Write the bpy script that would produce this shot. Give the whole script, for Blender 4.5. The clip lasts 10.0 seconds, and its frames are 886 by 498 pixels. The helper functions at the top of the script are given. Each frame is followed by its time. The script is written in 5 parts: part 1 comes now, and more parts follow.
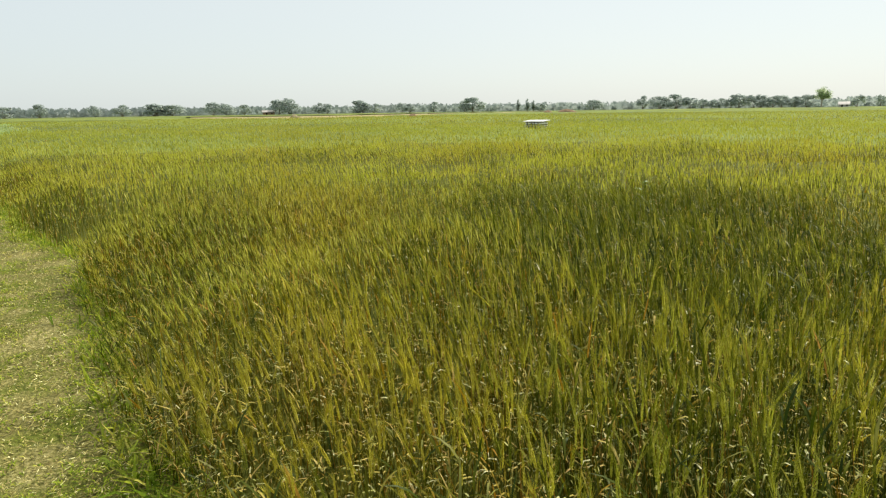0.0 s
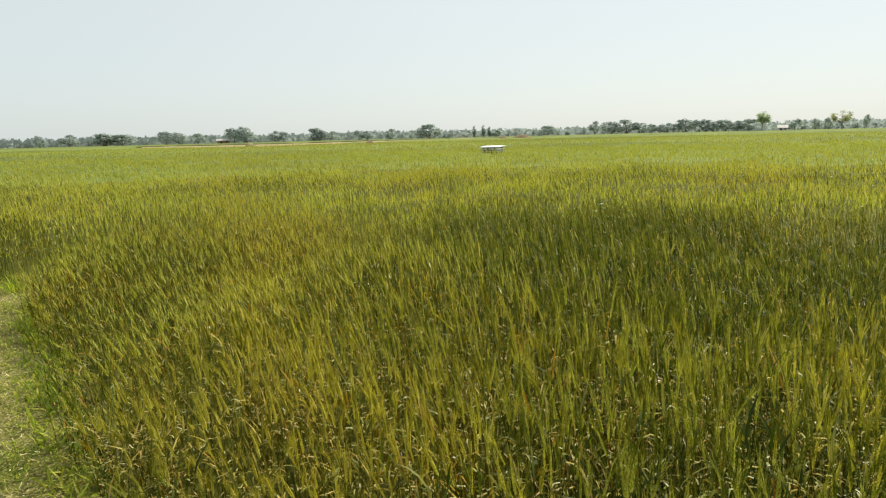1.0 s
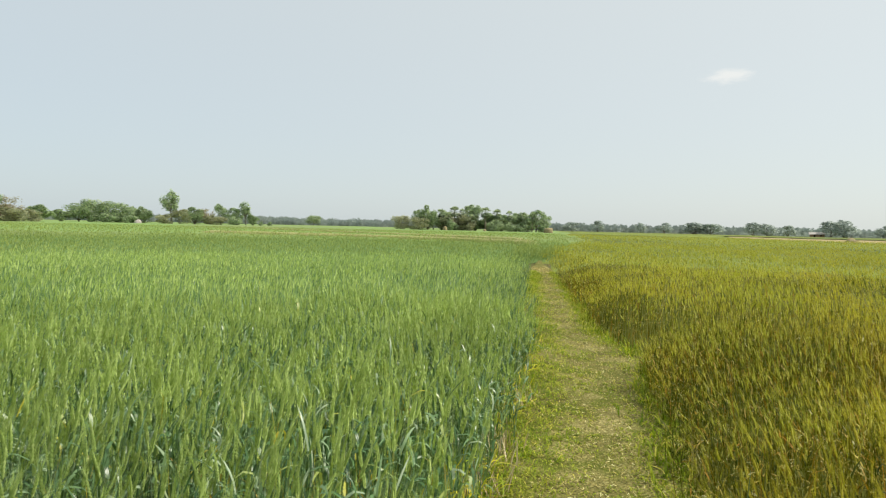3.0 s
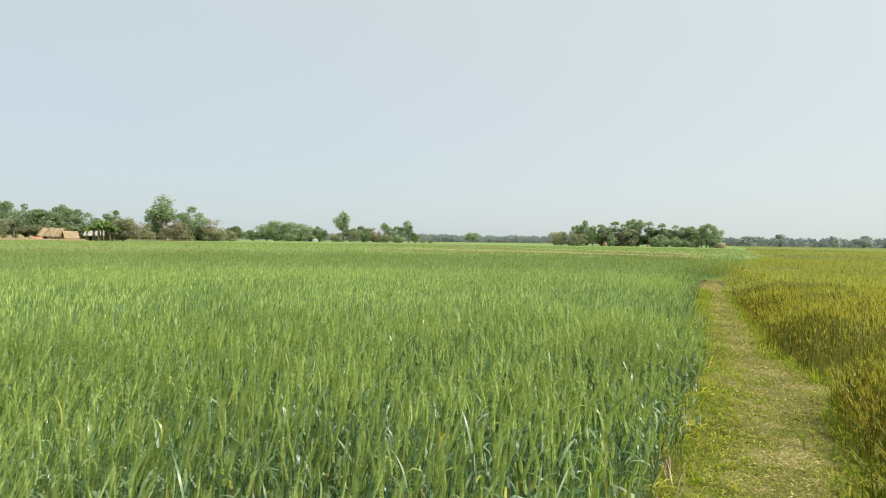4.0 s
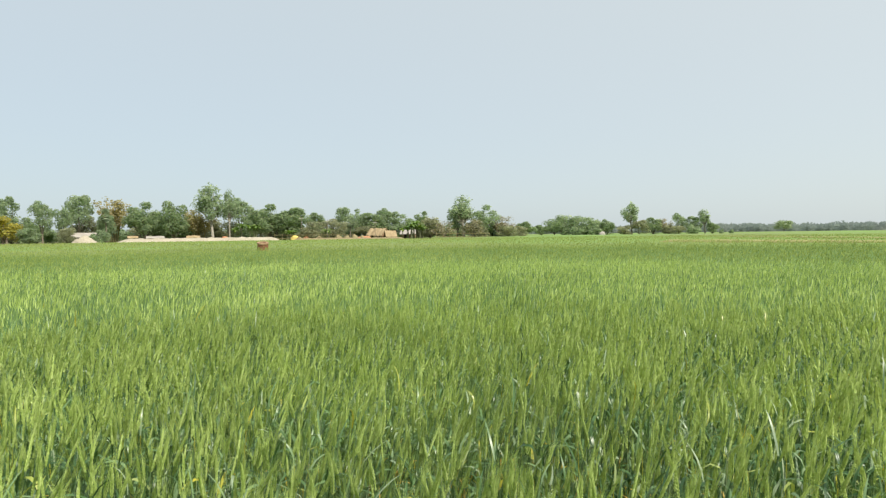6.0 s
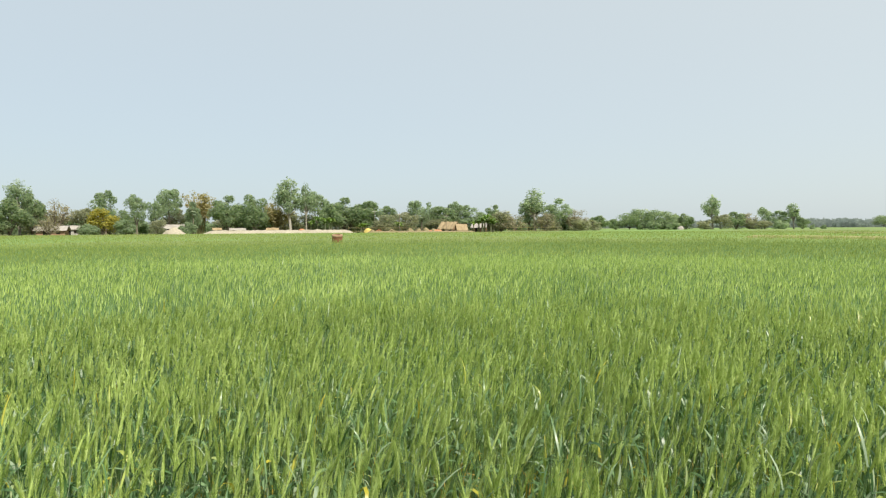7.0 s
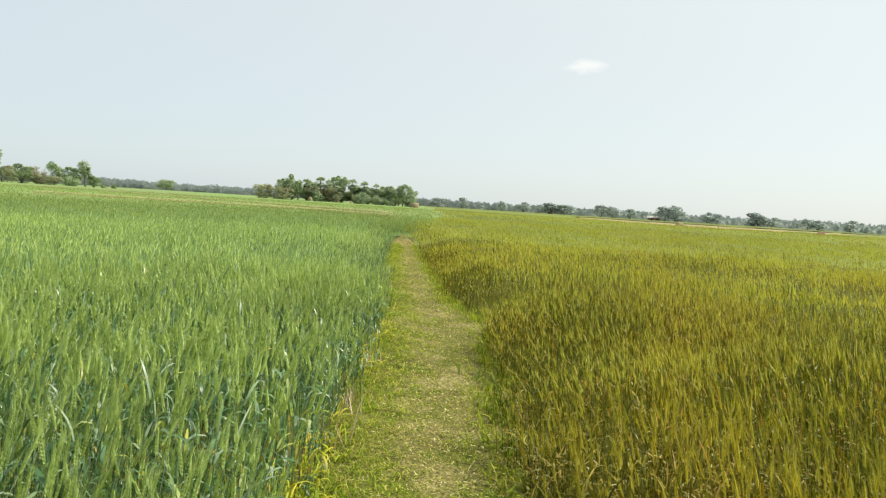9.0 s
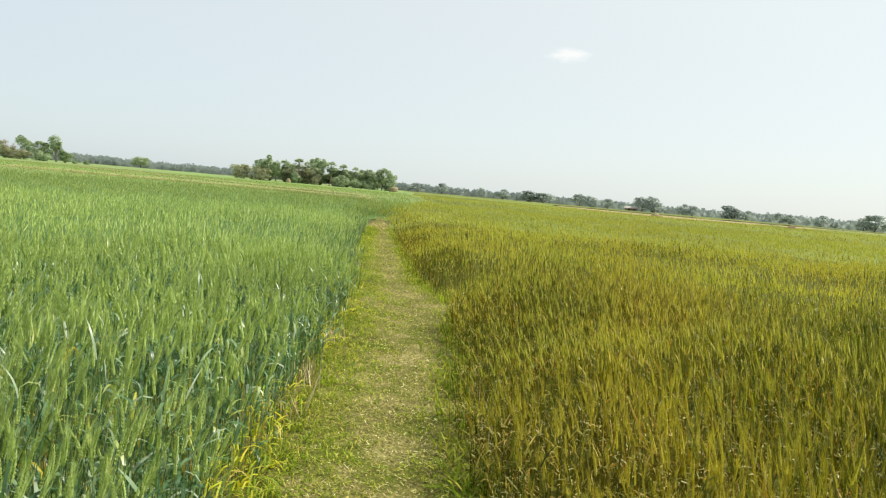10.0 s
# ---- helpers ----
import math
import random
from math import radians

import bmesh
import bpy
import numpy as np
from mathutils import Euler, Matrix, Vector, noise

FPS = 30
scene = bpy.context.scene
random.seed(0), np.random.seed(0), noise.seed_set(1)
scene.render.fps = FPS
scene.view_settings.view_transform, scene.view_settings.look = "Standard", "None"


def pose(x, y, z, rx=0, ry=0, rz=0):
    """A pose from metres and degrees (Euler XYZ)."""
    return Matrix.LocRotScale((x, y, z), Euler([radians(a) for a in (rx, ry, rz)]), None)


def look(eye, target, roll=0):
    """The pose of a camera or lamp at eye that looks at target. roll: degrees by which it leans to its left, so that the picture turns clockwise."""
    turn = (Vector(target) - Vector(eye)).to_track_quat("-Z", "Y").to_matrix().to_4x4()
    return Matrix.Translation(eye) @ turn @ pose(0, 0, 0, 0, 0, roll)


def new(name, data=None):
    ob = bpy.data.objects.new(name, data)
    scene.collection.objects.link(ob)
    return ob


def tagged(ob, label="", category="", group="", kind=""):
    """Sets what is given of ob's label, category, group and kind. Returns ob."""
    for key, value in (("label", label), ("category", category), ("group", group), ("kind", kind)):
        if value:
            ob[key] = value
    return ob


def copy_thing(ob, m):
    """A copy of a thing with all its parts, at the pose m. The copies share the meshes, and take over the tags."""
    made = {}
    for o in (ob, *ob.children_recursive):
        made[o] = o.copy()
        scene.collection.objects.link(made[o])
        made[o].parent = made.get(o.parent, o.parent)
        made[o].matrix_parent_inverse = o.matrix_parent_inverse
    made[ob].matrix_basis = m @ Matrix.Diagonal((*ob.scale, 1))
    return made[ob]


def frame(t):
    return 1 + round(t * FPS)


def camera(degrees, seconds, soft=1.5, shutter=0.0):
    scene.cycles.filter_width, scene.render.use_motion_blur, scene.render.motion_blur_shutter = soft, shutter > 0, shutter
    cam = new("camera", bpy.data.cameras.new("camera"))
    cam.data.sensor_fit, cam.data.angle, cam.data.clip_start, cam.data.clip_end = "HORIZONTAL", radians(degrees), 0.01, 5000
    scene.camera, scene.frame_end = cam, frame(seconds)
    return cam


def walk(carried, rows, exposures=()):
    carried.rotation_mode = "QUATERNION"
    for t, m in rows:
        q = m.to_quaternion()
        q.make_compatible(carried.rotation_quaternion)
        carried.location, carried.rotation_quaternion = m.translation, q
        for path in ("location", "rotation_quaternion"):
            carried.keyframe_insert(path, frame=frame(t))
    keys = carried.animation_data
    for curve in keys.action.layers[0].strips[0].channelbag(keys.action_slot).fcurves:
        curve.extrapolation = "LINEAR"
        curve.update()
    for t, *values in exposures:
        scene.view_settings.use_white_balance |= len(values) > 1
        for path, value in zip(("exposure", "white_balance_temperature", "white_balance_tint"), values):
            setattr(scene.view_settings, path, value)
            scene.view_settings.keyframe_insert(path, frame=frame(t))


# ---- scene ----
cam = camera(72.0, 10.0, soft=1.25, shutter=0.05)

# seconds, x, y, z, yaw, pitch, roll
PATH = [
    (0.0, -0.000, -0.000, 1.650, -37.21, -12.78, -0.81),
    (0.5, -0.005, -0.004, 1.647, -39.28, -12.00, -1.87),
    (1.0, -0.006, 0.010, 1.647, -41.10, -10.45, -1.36),
    (1.5, -0.006, 0.041, 1.650, -41.69, -8.16, -0.72),
    (2.0, -0.059, 0.105, 1.664, -35.12, -5.34, 0.22),
    (2.2, -0.126, 0.111, 1.666, -23.82, -4.64, 0.06),
    (2.5, -0.234, 0.145, 1.680, -7.91, -0.70, -0.46),
    (2.8, -0.315, 0.075, 1.662, 4.48, -0.93, 0.32),
    (3.0, -0.358, 0.032, 1.658, 9.64, -2.07, 1.30),
    (3.2, -0.368, -0.002, 1.650, 15.05, 1.38, 1.81),
    (4.3, -0.309, -0.094, 1.649, 25.95, -1.76, 0.94),
    (4.5, -0.286, -0.117, 1.649, 27.42, -2.08, 1.35),
    (5.0, -0.255, -0.167, 1.648, 32.30, -1.09, 1.61),
    (5.2, -0.252, -0.185, 1.649, 35.85, -1.57, 1.94),
    (5.5, -0.253, -0.196, 1.650, 42.25, -1.92, 1.31),
    (6.0, -0.253, -0.208, 1.651, 50.86, -1.42, -0.69),
    (6.2, -0.252, -0.206, 1.651, 54.55, -1.44, -0.18),
    (7.3, -0.234, -0.192, 1.647, 57.58, -1.99, -0.35),
    (7.5, -0.230, -0.196, 1.646, 57.29, -2.22, -0.28),
    (7.7, -0.230, -0.204, 1.645, 53.00, -0.82, -0.46),
    (8.0, -0.230, -0.217, 1.639, 34.27, -0.59, 0.28),
    (8.5, -0.247, -0.190, 1.652, 10.04, -3.21, 1.31),
    (8.7, -0.240, -0.211, 1.646, 4.77, -4.76, 3.25),
    (9.0, -0.222, -0.238, 1.638, -2.98, -4.04, 3.52),
    (9.5, -0.206, -0.265, 1.619, -7.68, -6.75, 2.36),
    (10.0, -0.087, -0.325, 1.597, -5.09, -5.24, 4.98),
]
walk(cam, [(t, pose(x, y, z, 90 + pitch, 0, yaw) @ pose(0, 0, 0, 0, 0, roll)) for t, x, y, z, yaw, pitch, roll in PATH],
     [(0.0, 0.10), (0.7, 0.06), (1.5, 0.0), (2.0, -0.02), (2.5, -0.02), (3.0, 0.0), (4.5, 0.05), (7.5, 0.09), (9.0, 0.16), (10.0, 0.18)])

# ---------------------------------------------------------------- light
SUN_AZ, SUN_EL = 84.0, 51.0          # compass degrees from +y towards +x
sun_dir = Vector((math.sin(radians(SUN_AZ)) * math.cos(radians(SUN_EL)), math.cos(radians(SUN_AZ)) * math.cos(radians(SUN_EL)), math.sin(radians(SUN_EL))))
sun = new("sun", bpy.data.lights.new("sun", "SUN"))
sun.data.energy, sun.data.angle, sun.data.color = 5.0, radians(1.5), (1.0, 0.93, 0.80)
sun.matrix_world = look(sun_dir * 200, (0, 0, 0))


def nodes_of(tree):
    n, l = tree.nodes, tree.links

    def add(kind, **values):
        node = n.new(kind)
        for key, value in values.items():
            if key in node.inputs:
                node.inputs[key].default_value = value
            elif key == "operation":
                node.operation = value
            elif key == "data_type":
                node.data_type = value
            elif key == "blend_type":
                node.blend_type = value
            elif key == "interpolation_type":
                node.interpolation_type = value
            elif key == "sky_type":
                node.sky_type = value
            elif key == "sun_disc":
                node.sun_disc = value
            elif key == "sun_elevation":
                node.sun_elevation = value
            elif key == "sun_rotation":
                node.sun_rotation = value
            elif key == "air_density":
                node.air_density = value
            elif key == "dust_density":
                node.dust_density = value
            elif key == "ozone_density":
                node.ozone_density = value
            elif key == "altitude":
                node.altitude = value
            else:
                raise KeyError(key)
        return node
    return add, l.new


world = bpy.data.worlds.new("hazy_sky")
world.use_nodes = True
scene.world = world
world.node_tree.nodes.clear()
add, link = nodes_of(world.node_tree)
sky = add("ShaderNodeTexSky", sky_type="NISHITA", sun_disc=False, sun_elevation=radians(SUN_EL), sun_rotation=radians(SUN_AZ),
          air_density=1.0, dust_density=1.6, ozone_density=1.5, altitude=0)
SKY = 0.12
# the dust haze that whitens the whole sky
hue = add("ShaderNodeMix", data_type="RGBA")
hue.inputs[0].default_value = 0.78
air = add("ShaderNodeMix", data_type="RGBA", blend_type="MULTIPLY")
air.inputs[0].default_value = 1.0
air.inputs[7].default_value = (0.95, 1.04, 1.08, 1)
link(sky.outputs[0], air.inputs[6])
link(air.outputs[2], hue.inputs[6])
# the haze scatters forwards: whiter and brighter towards the sun, bluer away from it
sky_way = add("ShaderNodeTexCoord")
sunward = add("ShaderNodeVectorMath", operation="DOT_PRODUCT")
sunward.inputs[1].default_value = sun_dir
link(sky_way.outputs["Generated"], sunward.inputs[0])
spread_out = add("ShaderNodeMapRange")
spread_out.inputs[1].default_value, spread_out.inputs[2].default_value = -0.55, 0.6
link(sunward.outputs["Value"], spread_out.inputs[0])
haze = add("ShaderNodeMix", data_type="RGBA")
link(spread_out.outputs[0], haze.inputs[0])
haze.inputs[6].default_value = (0.625 / SKY, 0.715 / SKY, 0.755 / SKY, 1)
haze.inputs[7].default_value = (0.84 / SKY, 0.875 / SKY, 0.83 / SKY, 1)
link(haze.outputs[2], hue.inputs[7])
# one small white cloud low over the fields
CLOUD_AZ, CLOUD_EL = 15.0, 13.1
cdir = Vector((math.sin(radians(CLOUD_AZ)) * math.cos(radians(CLOUD_EL)), math.cos(radians(CLOUD_AZ)) * math.cos(radians(CLOUD_EL)), math.sin(radians(CLOUD_EL))))
crot = cdir.to_track_quat("-Z", "Y").to_matrix().transposed()
coord = add("ShaderNodeTexCoord")
sep = []
for axis in (0, 1):
    d = add("ShaderNodeVectorMath", operation="DOT_PRODUCT")
    d.inputs[1].default_value = crot[axis]
    link(coord.outputs["Generated"], d.inputs[0])
    sep.append(d)
comb = add("ShaderNodeCombineXYZ")
for k, size in ((0, 0.036), (1, 0.0115)):
    m = add("ShaderNodeMath", operation="DIVIDE")
    m.inputs[1].default_value = size
    link(sep[k].outputs["Value"], m.inputs[0])
    link(m.outputs[0], comb.inputs[k])
cn = add("ShaderNodeTexNoise", Scale=1.3, Detail=5.0, Roughness=0.6)
link(comb.outputs[0], cn.inputs["Vector"])
ln = add("ShaderNodeVectorMath", operation="LENGTH")
link(comb.outputs[0], ln.inputs[0])
ad = add("ShaderNodeMath", operation="MULTIPLY_ADD")
ad.inputs[1].default_value, ad.inputs[2].default_value = 1.6, -0.8
link(cn.outputs[0], ad.inputs[0])
sm = add("ShaderNodeMath", operation="ADD")
link(ln.outputs["Value"], sm.inputs[0]); link(ad.outputs[0], sm.inputs[1])
cr = add("ShaderNodeMapRange", interpolation_type="SMOOTHSTEP")
cr.inputs[1].default_value, cr.inputs[2].default_value, cr.inputs[3].default_value, cr.inputs[4].default_value = 0.2, 1.15, 0.7, 0.0
link(sm.outputs[0], cr.inputs[0])
front = add("ShaderNodeVectorMath", operation="DOT_PRODUCT")
front.inputs[1].default_value = cdir
link(coord.outputs["Generated"], front.inputs[0])
gate = add("ShaderNodeMath", operation="GREATER_THAN")
gate.inputs[1].default_value = 0.9
link(front.outputs["Value"], gate.inputs[0])
mask = add("ShaderNodeMath", operation="MULTIPLY")
link(cr.outputs[0], mask.inputs[0]); link(gate.outputs[0], mask.inputs[1])
cmix = add("ShaderNodeMix", data_type="RGBA")
link(mask.outputs[0], cmix.inputs[0]); link(hue.outputs[2], cmix.inputs[6])
cmix.inputs[7].default_value = (0.92 / SKY, 0.92 / SKY, 0.885 / SKY, 1)
bg = add("ShaderNodeBackground", Strength=SKY)
link(cmix.outputs[2], bg.inputs["Color"])
link(bg.outputs[0], add("ShaderNodeOutputWorld").inputs["Surface"])


# ---------------------------------------------------------------- materials
def material(name):
    m = bpy.data.materials.new(name)
    m.use_nodes = True
    m.node_tree.nodes.clear()
    add, link = nodes_of(m.node_tree)
    out = add("ShaderNodeOutputMaterial")
    return m, add, link, out


def ramp(add, link, source, stops):
    r = add("ShaderNodeValToRGB")
    e = r.color_ramp.elements
    while len(e) < len(stops):
        e.new(0.5)
    for el, (p, c) in zip(e, stops):
        el.position, el.color = p, (*c, 1)
    link(source, r.inputs[0])
    return r.outputs[0]


def noise_at(add, link, scale, detail=4.0, stretch=None):
    g = add("ShaderNodeNewGeometry")
    v = g.outputs["Position"]
    if stretch:
        m = add("ShaderNodeVectorMath", operation="MULTIPLY")
        m.inputs[1].default_value = stretch
        link(v, m.inputs[0])
        v = m.outputs[0]
    t = add("ShaderNodeTexNoise", Scale=scale, Detail=detail)
    link(v, t.inputs["Vector"])
    return t.outputs[0]


def mixc(add, link, f, a, b, kind="MIX"):
    m = add("ShaderNodeMix", data_type="RGBA", blend_type=kind)
    for sock, val in ((m.inputs[0], f), (m.inputs[6], a), (m.inputs[7], b)):
        if isinstance(val, (int, float)):
            sock.default_value = val
        elif isinstance(val, tuple):
            sock.default_value = (*val, 1)
        else:
            link(val, sock)
    return m.outputs[2]


def leaf_material(name, stops, patch=None, patch_scale=0.25, patch_amount=0.6, rough=0.45, through_light=0.35, island=True, spec=0.4, glow=(1.25, 1.2, 0.55)):
    """Thin plant tissue: a tint for every blade, broad drifts over the field, light shining through."""
    m, add, link, out = material(name)
    if island:
        src = add("ShaderNodeNewGeometry").outputs["Random Per Island"]
    else:
        src = add("ShaderNodeObjectInfo").outputs["Random"]
    col = ramp(add, link, src, stops)
    if patch:
        n = noise_at(add, link, patch_scale, 3.0)
        r = add("ShaderNodeMapRange", interpolation_type="SMOOTHSTEP")
        r.inputs[1].default_value, r.inputs[2].default_value, r.inputs[4].default_value = 0.42, 0.66, patch_amount
        link(n, r.inputs[0])
        col = mixc(add, link, r.outputs[0], col, patch)
    tone = ramp(add, link, noise_at(add, link, 0.9, 3.0), [(0.3, (0.80, 0.82, 0.80)), (0.7, (1.16, 1.14, 1.14))])
    col = mixc(add, link, 1.0, col, tone, "MULTIPLY")
    p = add("ShaderNodeBsdfPrincipled", Roughness=rough)
    p.inputs["Specular IOR Level"].default_value = spec
    link(col, p.inputs["Base Color"])
    tr = add("ShaderNodeBsdfTranslucent")
    link(mixc(add, link, 1.0, col, glow, "MULTIPLY"), tr.inputs["Color"])
    mx = add("ShaderNodeMixShader", Fac=through_light)
    link(p.outputs[0], mx.inputs[1]); link(tr.outputs[0], mx.inputs[2])
    link(mx.outputs[0], out.inputs["Surface"])
    return m


def ground_material(name, stops, scale, fine=12.0, bump=0.4, rough=0.95, second=None):
    m, add, link, out = material(name)
    n1, n2 = noise_at(add, link, scale, 6.0), noise_at(add, link, fine, 5.0)
    mean = add("ShaderNodeMath", operation="MULTIPLY_ADD")
    mean.inputs[1].default_value = 0.55
    link(n2, mean.inputs[0])
    half = add("ShaderNodeMath", operation="MULTIPLY")
    half.inputs[1].default_value = 0.45
    link(n1, half.inputs[0]); link(half.outputs[0], mean.inputs[2])
    col = ramp(add, link, mean.outputs[0], stops)
    if second:
        tone, sc, lo, hi = second
        r = add("ShaderNodeMapRange", interpolation_type="SMOOTHSTEP")
        r.inputs[1].default_value, r.inputs[2].default_value = lo, hi
        link(noise_at(add, link, sc, 3.0), r.inputs[0])
        col = mixc(add, link, r.outputs[0], col, tone)
    p = add("ShaderNodeBsdfPrincipled", Roughness=rough)
    p.inputs["Specular IOR Level"].default_value = 0.2
    link(col, p.inputs["Base Color"])
    b = add("ShaderNodeBump", Strength=bump, Distance=0.03)
    link(n2, b.inputs["Height"]); link(b.outputs[0], p.inputs["Normal"])
    link(p.outputs[0], out.inputs["Surface"])
    return m


M_SOIL = ground_material("soil_and_weeds", [(0.3, (0.05, 0.04, 0.02)), (0.5, (0.10, 0.09, 0.035)), (0.7, (0.13, 0.15, 0.04))], 0.05, 3.0, second=((0.09, 0.13, 0.03), 0.012, 0.45, 0.6))
M_PATH = ground_material("trodden_path", [(0.36, (0.07, 0.068, 0.016)), (0.5, (0.19, 0.175, 0.05)), (0.64, (0.36, 0.32, 0.13))], 1.5, 46.0, 1.0, second=((0.12, 0.14, 0.018), 2.2, 0.46, 0.66))
M_STUBBLE = ground_material("straw_stubble", [(0.3, (0.22, 0.17, 0.08)), (0.5, (0.36, 0.29, 0.14)), (0.7, (0.42, 0.36, 0.18))], 0.2, 4.0)
M_BANK = ground_material("dry_grass_bank", [(0.3, (0.20, 0.20, 0.07)), (0.5, (0.30, 0.29, 0.12)), (0.7, (0.38, 0.36, 0.17))], 0.6, 8.0)
M_SAND = ground_material("pale_sand", [(0.3, (0.28, 0.25, 0.18)), (0.5, (0.39, 0.35, 0.27)), (0.7, (0.48, 0.44, 0.35))], 0.3, 3.0)
M_REDEARTH = ground_material("red_brown_earth", [(0.3, (0.13, 0.085, 0.05)), (0.5, (0.23, 0.155, 0.095)), (0.7, (0.31, 0.22, 0.13))], 1.5, 9.0, 1.0)
M_STRAW = ground_material("old_straw", [(0.3, (0.150, 0.121, 0.061)), (0.5, (0.255, 0.214, 0.117)), (0.7, (0.343, 0.298, 0.173))], 1.5, 14.0, 1.0)
M_THATCH = ground_material("thatch", [(0.3, (0.237, 0.176, 0.100)), (0.5, (0.351, 0.270, 0.163)), (0.7, (0.446, 0.353, 0.221))], 0.8, 9.0, 1.0)
M_MUD = ground_material("mud_wall", [(0.3, (0.26, 0.16, 0.10)), (0.5, (0.36, 0.24, 0.15)), (0.7, (0.42, 0.30, 0.20))], 0.8, 7.0)
M_TIN = ground_material("weathered_tin", [(0.3, (0.28, 0.25, 0.22)), (0.5, (0.40, 0.37, 0.34)), (0.7, (0.50, 0.48, 0.46))], 0.6, 6.0, 0.2, 0.5)
M_DARK = ground_material("painted_opening_shade", [(0.3, (0.02, 0.018, 0.015)), (0.7, (0.04, 0.035, 0.03))], 1.0, 5.0)
M_CONCRETE = ground_material("weathered_boards", [(0.3, (0.28, 0.26, 0.23)), (0.5, (0.48, 0.46, 0.42)), (0.7, (0.66, 0.65, 0.61))], 1.0, 8.0, 0.3, 0.6)
M_WHITE = ground_material("whitened_sheet", [(0.3, (0.58, 0.58, 0.56)), (0.5, (0.70, 0.70, 0.68)), (0.7, (0.80, 0.80, 0.78))], 1.0, 8.0, 0.2, 0.6)
# bark is lightened as well, for the haze over the trees
M_BARK = ground_material("bark", [(0.3, (0.13, 0.105, 0.08)), (0.5, (0.21, 0.18, 0.14)), (0.7, (0.29, 0.25, 0.20))], 1.2, 7.0, 1.0)
M_PALEBARK = ground_material("pale_bark", [(0.3, (0.22, 0.20, 0.17)), (0.5, (0.36, 0.33, 0.28)), (0.7, (0.46, 0.43, 0.38))], 1.2, 7.0, 0.6)
M_BRICK = ground_material("worn_brick", [(0.3, (0.14, 0.06, 0.035)), (0.5, (0.24, 0.11, 0.065)), (0.7, (0.32, 0.17, 0.11))], 2.0, 12.0, 0.7)

M_GREEN_LEAF = leaf_material("green_wheat_leaf", [(0.0, (0.036, 0.095, 0.034)), (0.45, (0.096, 0.196, 0.074)), (0.75, (0.192, 0.299, 0.149)), (0.92, (0.365, 0.453, 0.325)), (0.965, (0.346, 0.415, 0.100)), (1.0, (0.529, 0.453, 0.035))],
                             (0.23, 0.33, 0.12), 0.16, 0.35, through_light=0.25, rough=0.36, spec=0.5)
M_GREEN_EAR = leaf_material("green_wheat_ear", [(0.0, (0.289, 0.408, 0.103)), (0.5, (0.395, 0.518, 0.154)), (1.0, (0.536, 0.651, 0.257))], rough=0.6, through_light=0.28)
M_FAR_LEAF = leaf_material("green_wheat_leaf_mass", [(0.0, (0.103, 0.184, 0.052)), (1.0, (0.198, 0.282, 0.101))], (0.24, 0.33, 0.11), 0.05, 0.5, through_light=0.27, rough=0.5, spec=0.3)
M_FAR_EAR = leaf_material("green_wheat_ear_mass", [(0.0, (0.215, 0.291, 0.073)), (1.0, (0.319, 0.383, 0.119))], (0.37, 0.43, 0.15), 0.05, 0.5, rough=0.6, through_light=0.32)
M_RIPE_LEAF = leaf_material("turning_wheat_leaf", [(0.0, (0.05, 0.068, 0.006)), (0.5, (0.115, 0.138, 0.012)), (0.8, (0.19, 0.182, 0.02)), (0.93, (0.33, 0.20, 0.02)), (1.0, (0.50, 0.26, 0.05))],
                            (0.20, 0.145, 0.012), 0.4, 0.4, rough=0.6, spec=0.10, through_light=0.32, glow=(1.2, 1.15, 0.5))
M_RIPE_EAR = leaf_material("turning_wheat_ear", [(0.0, (0.35, 0.38, 0.04)), (0.6, (0.51, 0.525, 0.08)), (1.0, (0.67, 0.65, 0.18))], (0.54, 0.42, 0.05), 0.5, 0.45, rough=0.65, through_light=0.35, spec=0.1, glow=(1.2, 1.15, 0.5))
M_RIPE_MASS = leaf_material("turning_wheat_ear_mass", [(0.0, (0.295, 0.325, 0.05)), (1.0, (0.44, 0.46, 0.095))], (0.42, 0.36, 0.07), 0.12, 0.5, rough=0.65, through_light=0.35, spec=0.1, glow=(1.2, 1.15, 0.5))
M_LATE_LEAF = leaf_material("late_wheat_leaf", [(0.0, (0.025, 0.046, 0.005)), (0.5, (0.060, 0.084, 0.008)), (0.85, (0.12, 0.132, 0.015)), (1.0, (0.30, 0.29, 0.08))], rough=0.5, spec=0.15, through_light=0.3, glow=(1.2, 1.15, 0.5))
M_LATE_EAR = leaf_material("late_wheat_ear", [(0.0, (0.105, 0.135, 0.012)), (0.6, (0.18, 0.205, 0.019)), (1.0, (0.33, 0.34, 0.058))], rough=0.65, through_light=0.32, spec=0.1, glow=(1.2, 1.15, 0.5))
M_DRY_LEAF = leaf_material("dry_wheat_leaf", [(0.0, (0.461, 0.372, 0.053)), (0.5, (0.575, 0.472, 0.106)), (1.0, (0.598, 0.410, 0.128))], rough=0.6)
# small curled leaf bits, coloured pale so that they paint the crop's glints
M_CURLED_GLINT = leaf_material("curled_leaf_glint", [(0.0, (0.32, 0.34, 0.07)), (0.6, (0.52, 0.51, 0.18)), (1.0, (0.78, 0.75, 0.42))], rough=0.4, spec=0.4)
M_YELLOWED = leaf_material("yellowed_leaf", [(0.0, (0.230, 0.360, 0.036)), (0.5, (0.484, 0.520, 0.036)), (0.85, (0.713, 0.642, 0.042)), (1.0, (0.575, 0.458, 0.147))], rough=0.55)
